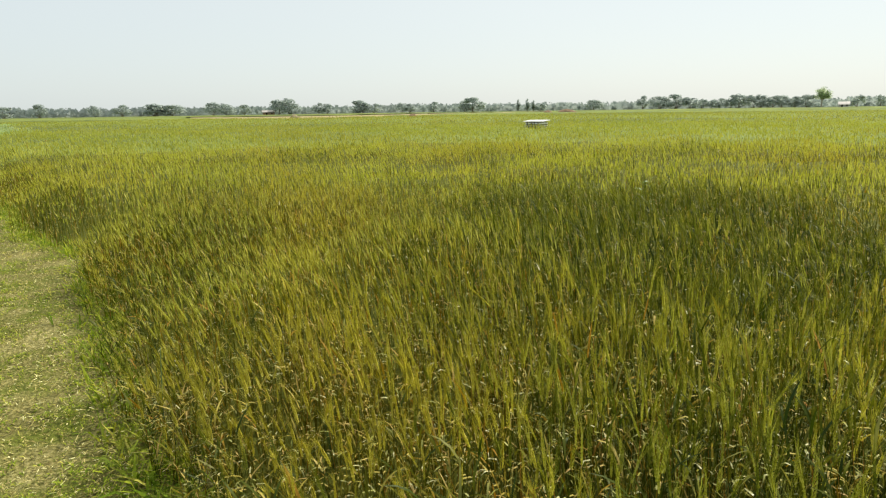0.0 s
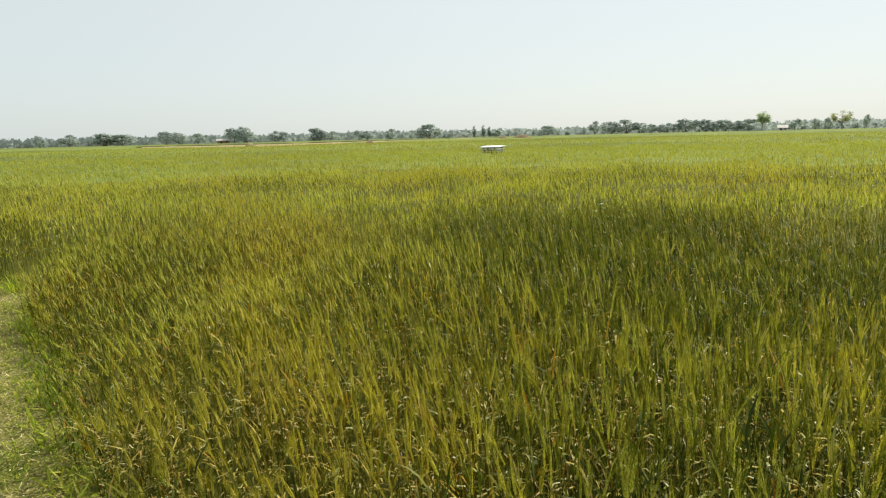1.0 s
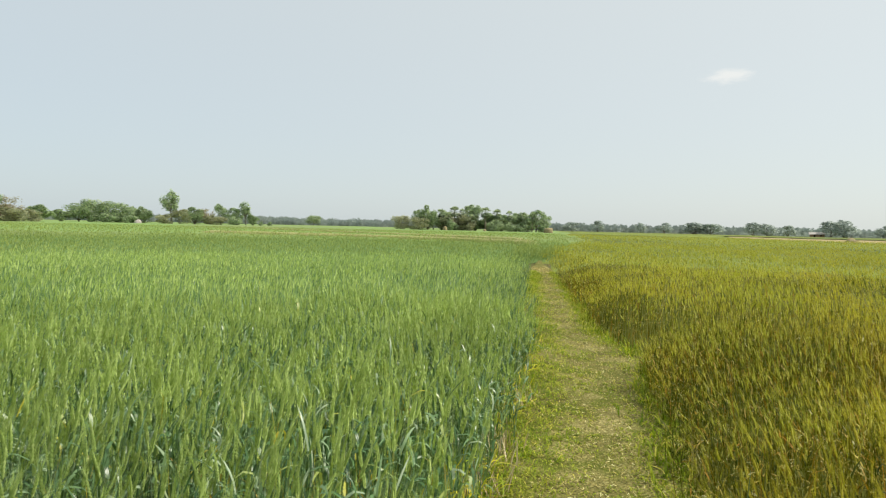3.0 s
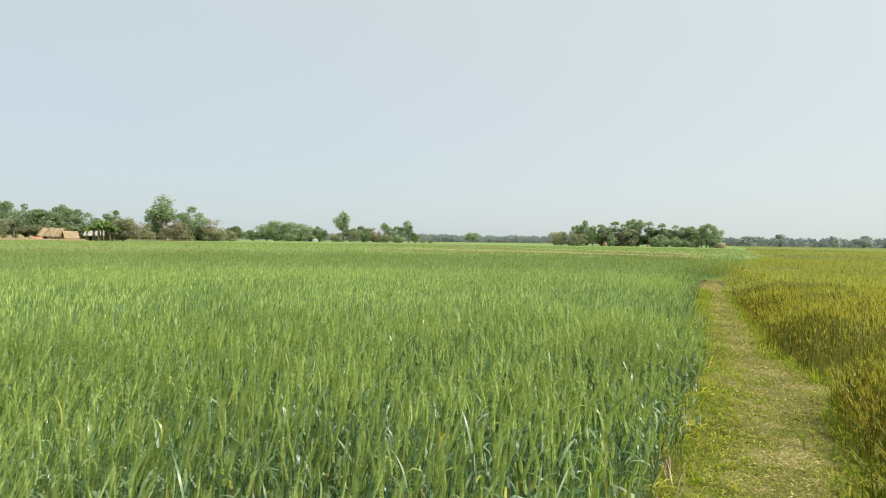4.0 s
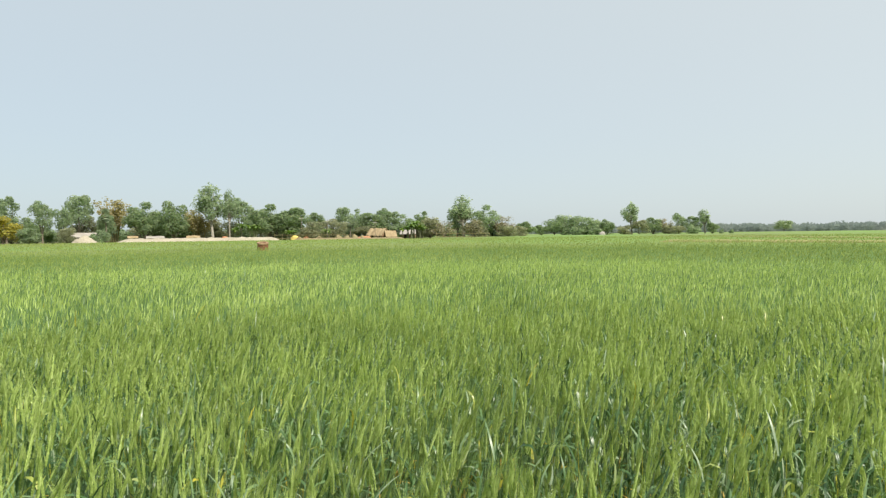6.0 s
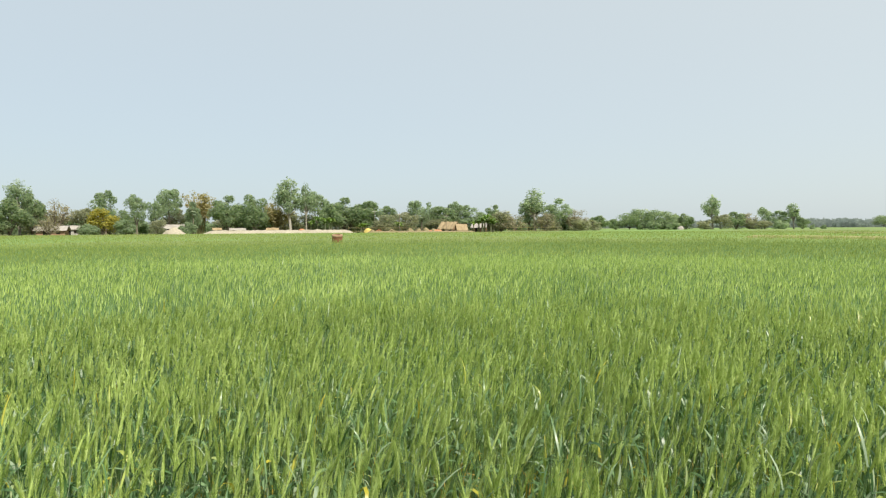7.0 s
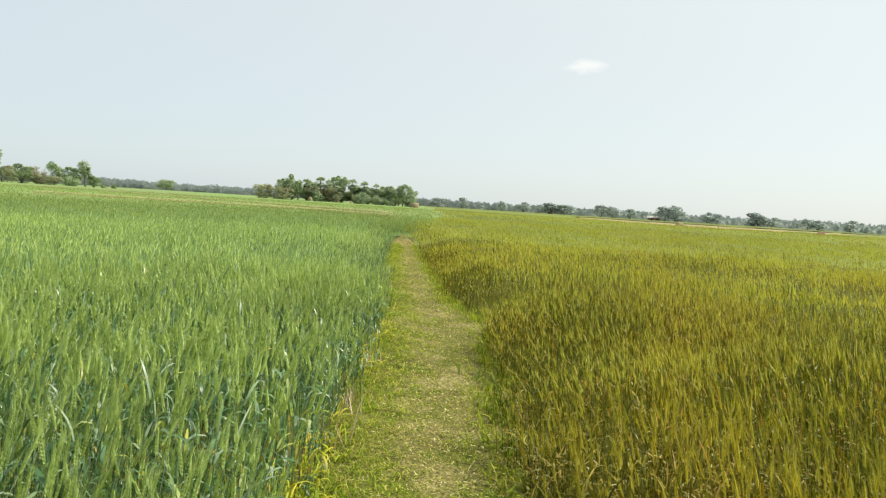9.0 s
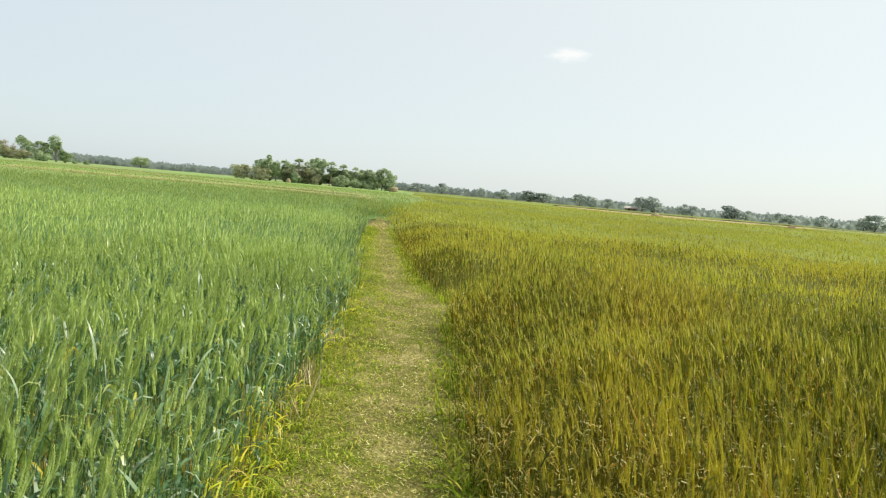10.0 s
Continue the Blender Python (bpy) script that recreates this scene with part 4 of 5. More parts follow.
TREE_KINDS = {
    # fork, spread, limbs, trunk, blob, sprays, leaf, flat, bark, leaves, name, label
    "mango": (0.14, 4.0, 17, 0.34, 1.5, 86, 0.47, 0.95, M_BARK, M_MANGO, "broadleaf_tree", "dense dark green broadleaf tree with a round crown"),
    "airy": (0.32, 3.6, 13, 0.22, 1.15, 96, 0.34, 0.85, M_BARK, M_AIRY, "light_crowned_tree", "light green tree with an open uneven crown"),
    "olive": (0.12, 4.2, 14, 0.2, 1.4, 80, 0.45, 0.9, M_BARK, M_OLIVE, "olive_green_tree", "low spreading olive green tree with haze-paled leaves"),
    "euca": (0.46, 2.3, 15, 0.24, 0.95, 60, 0.40, 1.1, M_PALEBARK, M_AIRY, "tall_gum_tree", "tall slender tree with a pale bare trunk"),
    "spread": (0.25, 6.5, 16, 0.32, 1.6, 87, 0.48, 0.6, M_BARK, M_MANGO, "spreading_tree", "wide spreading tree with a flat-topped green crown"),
    "yellow": (0.22, 5.0, 14, 0.28, 1.6, 83, 0.44, 0.85, M_BARK, M_YELLOW, "yellowing_tree", "rounded tree with yellow-green leaves and blossom"),
    "bare": (0.2, 4.6, 20, 0.2, 1.3, 38, 0.40, 0.9, M_BARK, M_TWIG, "bare_tree", "half-bare greyish tree with thin twigs"),
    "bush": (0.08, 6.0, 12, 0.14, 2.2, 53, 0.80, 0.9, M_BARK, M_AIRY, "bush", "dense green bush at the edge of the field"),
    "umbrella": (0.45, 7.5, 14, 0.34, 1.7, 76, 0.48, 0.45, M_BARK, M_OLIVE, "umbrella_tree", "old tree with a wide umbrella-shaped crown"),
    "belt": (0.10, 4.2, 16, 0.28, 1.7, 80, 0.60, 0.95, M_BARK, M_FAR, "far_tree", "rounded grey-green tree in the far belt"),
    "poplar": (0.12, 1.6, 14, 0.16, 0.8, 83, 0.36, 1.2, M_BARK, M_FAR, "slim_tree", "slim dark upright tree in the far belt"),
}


# crown from, spread, lobes, leaves to a lobe, leaf size, flattening: for the crowns that stand full and rounded
FULL = {"mango": (1.6, 4.2, 17, 150, 0.50, 0.9), "olive": (0.5, 4.4, 15, 130, 0.50, 0.85), "bush": (0.2, 6.0, 14, 110, 0.85, 0.8), "belt": (0.05, 4.8, 15, 52, 0.85, 1.0),
        "yellow": (1.2, 5.0, 15, 130, 0.5, 0.85), "airy": (2.4, 3.5, 13, 120, 0.42, 0.95), "spread": (1.6, 6.4, 19, 130, 0.5, 0.75)}


def broad_tree(kind, seed):
    fork, spread, limbs, r0, blob, count, leaf, flat, bark, leaves, name, label = TREE_KINDS[kind]
    g = random.Random(seed)
    trunk, crown = Soup(), Soup()
    low = 0.02 if kind in ("mango", "olive", "bush", "belt", "yellow") else 0.12 if kind == "euca" else 0.25
    if kind in FULL:
        ends = limb_tree(trunk, 9.0, fork, spread * 0.75, limbs // 2, 0.03, r0, g, low)
        leaf_lobes(crown, FULL[kind][0], 10.0, *FULL[kind][1:5], g, FULL[kind][5])
        if kind != "belt":
            leaf_cloud(crown, ends, blob * 0.8, count // 4, leaf, g, flat)
    else:
        ends = limb_tree(trunk, 10.0, fork, spread, limbs, 0.06 if kind == "bare" else 0.04, r0, g, low)
        if kind == "bare":
            for e in list(ends):
                for _ in range(3):
                    tip = e + Vector((g.uniform(-1, 1), g.uniform(-1, 1), g.uniform(0.2, 1.3)))
                    tube(trunk, [e, e.lerp(tip, 0.5) + Vector((0.1, 0, 0)), tip], [0.05, 0.035, 0.012], 4)
        leaf_cloud(crown, ends, blob, count, leaf, g, flat)
    return finish_tree(name, trunk, crown, bark, leaves, label)


def bamboo_clump(seed):
    g = random.Random(seed)
    trunk, crown = Soup(), Soup()
    tips = []
    for k in range(26):
        a, out = g.uniform(0, 6.28), g.uniform(0.6, 3.2)
        b = Vector((math.cos(a) * out * 0.25, math.sin(a) * out * 0.25, -0.1))
        top = Vector((math.cos(a) * out, math.sin(a) * out, g.uniform(6.5, 10)))
        mid = b.lerp(top, 0.55) - Vector((math.cos(a), math.sin(a), 0)) * out * 0.22
        tube(trunk, [b, mid, top], [0.06, 0.05, 0.015], 4)
        tips += [mid.lerp(top, f) for f in (0.1, 0.5, 0.95)]
    leaf_cloud(crown, tips, 0.8, 26, 0.42, g, 1.3, 0.8)
    return finish_tree("bamboo_clump", trunk, crown, M_BAMBOO, M_BAMBOO, "yellowish clump of tall arching bamboo")


def banana_plant(seed):
    g = random.Random(seed)
    trunk, crown = Soup(), Soup()
    for k in range(4):
        b = Vector((g.uniform(-1.6, 1.6), g.uniform(-1.2, 1.2), -0.05))
        h = g.uniform(3.2, 5.0)
        tube(trunk, [b, b + Vector((0, 0, h * 0.5)), b + Vector((g.uniform(-0.2, 0.2), 0, h))], [0.22, 0.17, 0.08], 6)
        for j in range(8):
            a = j * 2.4 + g.uniform(-0.4, 0.4)
            d, side = np.array([math.cos(a), math.sin(a), 0]), np.array([-math.sin(a), math.cos(a), 0])
            p, ang, pts = np.array([b.x, b.y, h * g.uniform(0.82, 1.0)]), g.uniform(0.7, 1.4), []
            for i in range(6):
                pts.append(p)
                p = p + (d * math.cos(ang) + np.array([0, 0, math.sin(ang)])) * 0.55
                ang -= 0.4
            v, t = ribbon(pts, [0.08, 0.5, 0.7, 0.68, 0.5, 0.0], side)
            crown.add(v, t, 0)
    ob = finish_tree("banana_plant", trunk, crown, M_OLIVE, M_BANANA, "bright green banana plants with broad drooping leaves")
    ob["category"] = "plant"
    return ob


PROTO = {}


def at(az, dist, z=0.0):
    """A place by its bearing (degrees to the left of the path's line) and distance."""
    return Vector((-math.sin(radians(az)) * dist, math.cos(radians(az)) * dist, z))


def plant(kind, az, dist, height, width, group):
    """A tree of that kind, height and width; the first ones of a kind are built, later ones are copies of them."""
    have = PROTO.setdefault(kind, [])
    seed = len(have) * 17 + sum(map(ord, kind))
    m = pose(*at(az, dist), 0, 0, (az * 73) % 360)
    if len(have) < 4 and not (kind in ("poplar", "umbrella", "yellow") and have):
        ob = {"bamboo": bamboo_clump, "banana": banana_plant, "palm": palm_tree}[kind](seed) if kind in ("bamboo", "banana", "palm") else broad_tree(kind, seed)
        co = np.array([v.co for c in ob.children for v in c.data.vertices])
        size = (3.7 if kind == "palm" else np.percentile(np.abs(co[:, :2]), 93) * 2), co[:, 2].max()
        have.append((ob, size))
    else:
        src, size = have[int(abs(az) * 7.3) % len(have)]
        ob = copy_thing(src, Matrix.Identity(4))
    ob.matrix_basis = m @ Matrix.Diagonal((width / size[0], width / size[0], height / size[1], 1))
    return tagged(ob, group=group)


EYE = 1.65
# kind, bearing, degrees to the top, degrees wide, distance
VILLAGE = """bare 90.3 .9 1.6 154;bush 87.7 .55 1.2 155;olive 82.6 .9 1.1 158;bush 80.3 .7 1.2 158;mango 92.87 2.5 2.4 160;euca 92.33 4.02 1.6 166;mango 91.5 2.97 1.4 163;bare 89.89 2.57 2.4 168;olive 88.14 1.84 1.6 172;airy 86.52 3.33 1.6 172;yellow 86.76 1.86 2.0 162;bush 85.15 .89 1.3 158
airy 84.22 3.02 1.3 165;airy 82.77 3.05 1.1 170;airy 81.72 3.55 1.7 174;bamboo 79.35 3.4 2.4 172;bush 79.82 2.3 1.1 164;mango 77.05 3.04 2.5 166;mango 74.77 3.17 2.0 164;bamboo 72.83 2.49 2.2 168;palm 79.8 2.5 1.0 162;palm 59.6 1.55 1.1 160;euca 71.61 4.79 1.9 164
euca 70.21 4.35 1.0 167;airy 69.22 3.48 1.7 172;mango 66.67 2.93 2.7 166;mango 68.06 2.35 1.7 162;mango 64.85 2.62 2.6 166;mango 62.66 2.15 1.4 170;olive 63.04 1.31 1.8 160;olive 61.09 1.57 2.1 165;airy 60.18 2.62 1.3 176
airy 59.02 2.51 1.2 178;mango 57.69 2.08 2.3 180;airy 56.63 2.5 1.3 184;banana 67.97 1.06 1.3 157;banana 69.6 1.16 1.1 158;banana 65.14 .52 1.1 158;banana 61.73 .62 .9 158;airy 55.84 2.18 1.5 184;airy 54.57 1.96 1.7 182
banana 53.88 1.27 1.5 166;banana 54.41 1.01 1.5 164;banana 53.0 0.9 1.3 165;mango 52.93 2.21 1.5 176;olive 52.09 1.62 2.1 172;bare 50.99 1.3 2.0 168;euca 49.0 3.74 1.9 170;airy 49.63 2.81 1.4 173;airy 46.94 2.72 2.1 172;bare 45.46 1.72 2.0 174;olive 47.9 1.2 2.0 170;bare 48.3 1.4 1.6 167;olive 45.0 .8 1.6 170
mango 43.29 1.08 1.6 205;mango 41.8 .75 1.1 225;spread 40.58 1.3 1.9 228;spread 39.71 1.69 2.0 224;spread 38.08 1.62 2.0 222;spread 36.86 1.25 1.8 226;mango 35.93 1.19 1.2 220;bush 38.9 .8 1.8 218;bush 37.4 .8 1.8 218
euca 33.73 2.76 1.3 220;olive 33.05 1.06 1.4 218;mango 31.91 1.28 1.4 222;bare 30.8 1.17 1.4 224;airy 29.75 1.62 .9 226;airy 28.63 1.32 1.3 224;euca 27.67 1.94 .9 222;mango 27.1 .74 .8 220;olive 34.4 .55 1.2 216;olive 30.2 .6 1.6 218;bush 28.6 .55 1.0 216;bush 26.38 .16 .35 215;bush 25.6 .12 .35 215
mango 76.0 2.2 2.2 176;olive 70.8 1.5 2.2 176;mango 73.6 1.9 2.0 178;olive 66.0 1.5 2.4 178;mango 84.9 1.7 1.6 176;olive 90.9 1.5 2.2 176;olive 81.0 1.8 1.8 178;mango 95.5 2.6 2.6 165;airy 98 3.2 2.2 168;mango 101 2.4 3.0 165;olive 104 2.0 3 165"""
GROVE = """olive 13.74 1.07 1.4 182;olive 12.04 .9 1.8 180;mango 11.27 2.08 1.35 182;airy 12.16 1.63 .9 185;palm 9.95 1.78 1.05 184;palm 8.75 2.03 1.25 183;palm 7.95 1.85 1.1 184;airy 7.24 2.22 1.15 188;airy 6.77 2.13 1.0 184;palm 5.85 1.99 1.3 182;palm 4.8 1.85 1.1 184;palm 3.62 1.70 .85 183
palm 2.5 1.63 1.25 182;airy 2.3 1.45 1.3 185;airy 1.14 1.81 1.4 181;airy .31 1.67 .9 182;mango 4.36 1.15 1.4 184;olive 8.5 1.45 1.6 186;mango 5.5 1.45 1.5 187;airy 4.4 1.4 1.2 188;mango 9.6 1.3 1.3 187;airy 3.2 1.25 1.2 187;olive 7.6 1.2 1.5 181;bush 4.9 .8 1.4 180;bush 9.0 .75 1.2 180;bush 2.4 .75 1.2 180;palm 7.1 1.3 .9 180;palm 9.3 1.5 .9 181;palm 1.5 1.5 .9 180;mango 6.84 1.01 1.6 184;olive 9.39 1.06 1.6 183;mango 8.0 1.1 1.5 186;mango 2.0 1.0 1.6 187;mango 5.6 .9 1.5 186;airy 9.5 1.6 1.0 189;mango 3.0 1.5 .9 189;airy 10.7 1.3 1.4 190;bush 3.4 .6 1.0 180;bush 0.4 .5 .9 180"""
BELT = """belt -13.34 .95 2.5 400;belt -12.6 .85 1.5 404;belt -17.71 1.02 2.0 405;belt -22.67 1.21 1.3 420;belt -23.53 1.3 1.5 415;belt -29.7 1.08 1.2 430;belt -30.59 .86 2.0 425;belt -40.12 1.21 1.7 400;belt -39.4 1.0 1.0 405;poplar -44.23 .96 .3 430;poplar -45.06 .99 .36 428;poplar -45.63 .83 .45 426;belt -46.25 .51 1.0 430
belt -50.96 .79 1.3 430;belt -55.09 1.08 .9 440;belt -56.51 .99 1.6 430;belt -57.85 1.15 1.9 425;belt -58.9 .87 1.4 428;belt -60.22 .69 1.4 440;belt -61.61 .74 1.8 436;belt -63.17 1.07 2.2 430;belt -64.73 .98 1.8 428;belt -66.24 .88 1.7 430;belt -67.51 .88 1.3 430;euca -68.51 1.44 .9 425
belt -70.88 .77 .95 410;umbrella -74.02 1.3 1.3 400;belt -73.14 .82 .55 430;belt -72.31 .76 .6 430;belt -75.6 .94 .42 420;belt -74.94 .33 .45 410;belt -10.2 .85 1.2 420;belt -8.2 .8 .8 430;belt -19.8 .8 .8 430;belt -4.5 .95 .8 420;belt -26.5 .9 1.6 430;belt -34 .8 1.5 440;belt -36.5 .85 1.0 440;belt -2.2 .75 1.3 440;spread 21.68 .86 1.2 520;belt -79 1.0 2.0 420;belt -84 1.1 2.4 420;belt -88 1.2 1.6 420"""
# the low growth between and behind the village trees
VILLAGE += "".join(f";{('olive', 'bush', 'mango')[k % 3]} {44.3 + 1.55 * k:.2f} {0.75 + 0.5 * ((k * 37) % 11) / 11:.2f} 2.0 {177 + (k * 29) % 9}" for k in range(36))
for rows, group in ((VILLAGE, "trees round the village"), (GROVE, "trees of the grove in the fields"), (BELT, "trees of the far belt")):
    for row in rows.replace("\n", ";").split(";"):
        kind, az, top, wide, dist = row.split()
        az, top, wide, dist = float(az), float(top), float(wide), float(dist)
        tall, wide = EYE + dist * math.tan(radians(top)), dist * radians(wide)
        count = 1 if kind in ("umbrella", "spread", "banana") else max(1, round(wide / tall / 0.95))
        for k in range(count):
            off = math.degrees(wide / dist) * ((k + 0.5) / count - 0.5)
            plant(kind, az + off, dist + 3 * (k % 2), tall * (1.0 if k == count // 2 else 0.9 - 0.06 * (k % 3)), wide / count * (1.25 if count > 1 else 1.0), group)


def far_woods():
    """The belt of woodland along the horizon."""
    s, g = Soup(), random.Random(5)
    az = -180.0
    while az < 180:
        for depth in range(2):
            d = g.uniform(560, 760)
            h = d * math.tan(radians(0.54 + 0.16 * noise.noise((az * 0.13, 0, 2)) + 0.12 * noise.noise((az * 0.7, 3, 0)) + g.uniform(-0.08, 0.10))) + EYE
            w = g.uniform(4, 9)
            c = at(az + g.uniform(-0.3, 0.3), d)
            cs = [c + Vector((g.uniform(-w, w) * 0.6, g.uniform(-w, w) * 0.6, h * f)) for f in (0.08, 0.2, 0.32, 0.45, 0.58, 0.7)]
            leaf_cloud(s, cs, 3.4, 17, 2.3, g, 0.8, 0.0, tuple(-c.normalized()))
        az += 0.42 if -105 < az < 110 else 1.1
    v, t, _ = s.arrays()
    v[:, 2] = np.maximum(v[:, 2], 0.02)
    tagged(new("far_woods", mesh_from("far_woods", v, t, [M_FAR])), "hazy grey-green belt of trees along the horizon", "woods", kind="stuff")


far_woods()


# ---------------------------------------------------------------- village and field things
def box(bm, lo, hi):
    r = bmesh.ops.create_cube(bm, size=1)
    for v in r["verts"]:
        v.co = Vector([lo[k] + (v.co[k] + 0.5) * (hi[k] - lo[k]) for k in range(3)])
    return r["verts"]


def gable_house(label, az, dist, turn, w, d, wall_h, roof_h, wall_mat, roof_mat, over=0.6, thick=0.25, category="house"):
    """A small house: four walls with a doorway and a window, and two thick roof slopes."""
    ob = thing("hut" if roof_mat is M_THATCH else "house", label, category, at(az, dist), turn)
    t = 0.22
    bm = bmesh.new()
    dx, dw, dh = -w * 0.18, 0.9, min(1.9, wall_h - 0.2)
    box(bm, (-w / 2, -d / 2, 0), (dx - dw / 2, -d / 2 + t, wall_h))
    box(bm, (dx + dw / 2, -d / 2, 0), (w / 2, -d / 2 + t, wall_h))
    box(bm, (dx - dw / 2, -d / 2, dh), (dx + dw / 2, -d / 2 + t, wall_h))
    box(bm, (-w / 2, d / 2 - t, 0), (w / 2, d / 2, wall_h))
    for sx in (-1, 1):
        x0, x1 = sorted((sx * w / 2, sx * (w / 2 - t)))
        box(bm, (x0, -d / 2 + t, 0), (x1, d / 2 - t, wall_h))
        a = [bm.verts.new((x, y, z)) for x in (x0, x1) for y, z in ((-d / 2, wall_h), (d / 2, wall_h), (0, wall_h + roof_h * 0.96))]
        bm.faces.new(a[:3]); bm.faces.new(a[3:][::-1])
        for i in range(3):
            j = (i + 1) % 3
            bm.faces.new((a[i], a[i + 3], a[j + 3], a[j]))
    part("wall", bm, wall_mat, ob)
    for sy in (-1, 1):
        bm = bmesh.new()
        n = 14
        rows = []
        for i in range(n + 1):
            x = -w / 2 - over + (w + 2 * over) * i / n
            sag = (0.24 * noise.noise((x * 1.1, sy, az)) + 0.1 * noise.noise((x * 3.1, sy, az))) * min(1, thick * 4)
            lo_z = wall_h - over * roof_h / (d / 2) + sag
            rows.append([bm.verts.new(p) for p in ((x, sy * (d / 2 + over), lo_z), (x, sy * d / 4, wall_h + roof_h / 2 + 0.08 + sag), (x, 0, wall_h + roof_h + sag),
                                                   (x, 0, wall_h + roof_h + thick + sag), (x, sy * d / 4, wall_h + roof_h / 2 + 0.1 + thick + sag), (x, sy * (d / 2 + over), lo_z + thick))])
        for a, b in zip(rows, rows[1:]):
            for k in range(6):
                bm.faces.new((a[k], b[k], b[(k + 1) % 6], a[(k + 1) % 6]))
        bm.faces.new(rows[0]); bm.faces.new(rows[-1][::-1])
        bmesh.ops.recalc_face_normals(bm, faces=bm.faces)
        part("roof", bm, roof_mat, ob)
    # doorway and window: near-black panels, the shade inside put into their colour
    bm = bmesh.new()
    box(bm, (dx - dw / 2, -d / 2 + 0.08, 0), (dx + dw / 2, -d / 2 + 0.14, dh))
    part("door", bm, M_DARK, ob, "near-black panel standing for the shaded doorway")
    bm = bmesh.new()
    box(bm, (w * 0.2, -d / 2 - 0.03, wall_h * 0.45), (w * 0.2 + 0.8, -d / 2 + 0.02, wall_h * 0.8))
    part("window", bm, M_DARK, ob, "near-black panel standing for a shaded window")
    return ob


gable_house("thatched mud hut with a tan straw roof", 57.0, 163, 20, 4.3, 3.2, 1.6, 1.5, M_MUD, M_THATCH, 0.4)
gable_house("small thatched mud hut beside the larger one", 55.9, 160, 70, 2.3, 2.2, 1.3, 1.15, M_MUD, M_THATCH, 0.35)
gable_house("low house with a white sheet-metal roof", 54.1, 171, 40, 3.8, 3.2, 1.9, 1.0, M_MUD, M_TIN, 0.4, 0.06)
gable_house("long low shed with a grey sheet-metal roof", 90.2, 163, 76, 5.6, 3.2, 1.8, 0.8, M_MUD, M_TIN, 0.5, 0.06, "shed")
gable_house("whitewashed house with a sheet-metal roof", 88.9, 168, 84, 2.8, 2.6, 2.0, 0.7, M_CONCRETE, M_TIN, 0.4, 0.06)
gable_house("house with a pale sheet-metal roof among the trees", 81.4, 171, 70, 4.6, 3.2, 2.1, 0.8, M_CONCRETE, M_TIN, 0.5, 0.06)
gable_house("far house with a pale metal roof among trees", -21.8, 425, -20, 7.5, 5.0, 2.4, 1.0, M_MUD, M_TIN, 0.6, 0.08)
gable_house("far white house at the edge of the trees", -70.0, 405, -68, 4.6, 4.0, 2.2, 1.2, M_CONCRETE, M_TIN, 0.5, 0.08)


def heap(name, label, category, az, dist, w, d, h, mat, seed, power=2.0, group=""):
    """A rounded heap with a rough, slumped surface."""
    v, t, n, k = [(0, 0, h)], [], 8, 22
    for i in range(1, n + 1):
        f = i / n
        for j in range(k):
            a = j * 2 * math.pi / k
            r = (1 - (1 - f) ** power) ** (1 / power) if power > 1 else f
            p = Vector((math.cos(a) * w / 2 * r, math.sin(a) * d / 2 * r, h * (1 - f)))
            p *= 1 + 0.16 * noise.noise(p * 1.4 + Vector((seed, 0, 0)))
            v.append((p.x, p.y, max(p.z, -0.02) if i < n else -0.02))
    for j in range(k):
        t.append((0, 1 + j, 1 + (j + 1) % k))
        for i in range(n - 1):
            a, b = 1 + i * k + j, 1 + i * k + (j + 1) % k
            t += [(a, a + k, b + k), (a, b + k, b)]
    ob = new(name, mesh_from(name, v, t, [mat]))
    ob.matrix_basis = pose(*at(az, dist), 0, 0, az)
    return tagged(ob, label, category, group)


heap("haystack", "boxy brown haystack in front of the grove", "haystack", 0.0, 160, 2.4, 2.0, 2.0, M_STRAW, 1, 4.0)
heap("haystack", "small tan haystack at the foot of the grove", "haystack", 9.6, 174, 1.4, 1.4, 1.9, M_STRAW, 2, 2.5)
heap("haystack", "low brown straw heap beside the grove", "haystack", 5.9, 175, 1.2, 1.2, 1.35, M_STRAW, 3, 2.0)
heap("straw_heap", "slumped red-brown straw heap on the stubble", "heap", -24.0, 139, 3.0, 2.6, 1.35, M_STRAW, 4, 1.4)
heap("straw_heap", "low brown straw heap on the stubble edge", "heap", -34.6, 133, 2.8, 2.4, 1.15, M_REDEARTH, 5, 1.4)
heap("earth_heap", "long heap of red-brown earth in the fields", "heap", -48.6, 198, 8.5, 4.0, 1.7, M_REDEARTH, 6, 1.3)
heap("earth_heap", "smaller heap of red-brown earth beside the long one", "heap", -46.9, 200, 4.0, 3.0, 1.4, M_REDEARTH, 7, 1.3)
heap("sand_heap", "pale orange heap of sand at the village edge", "heap", 81.4, 152, 6.0, 4.0, 2.3, M_SAND, 8, 1.2)
for k, (az, w, h) in enumerate(((60.7, 2.4, 2.2), (59.9, 1.9, 2.0), (59.2, 2.2, 2.3), (58.5, 1.8, 2.0), (62.4, 2.2, 1.9), (66.9, 1.8, 1.8), (64.2, 2.0, 1.7))):
    heap("haystack", "small rounded haystack at the village edge", "haystack", az, 156, w, w, h * 0.82, M_STRAW, 10 + k, 1.7, "haystacks at the village edge")
heap("covered_heap", "heap under a white sheet at the field edge", "heap", 36.3, 214, 2.2, 1.6, 1.9, M_TIN, 31, 2.2)

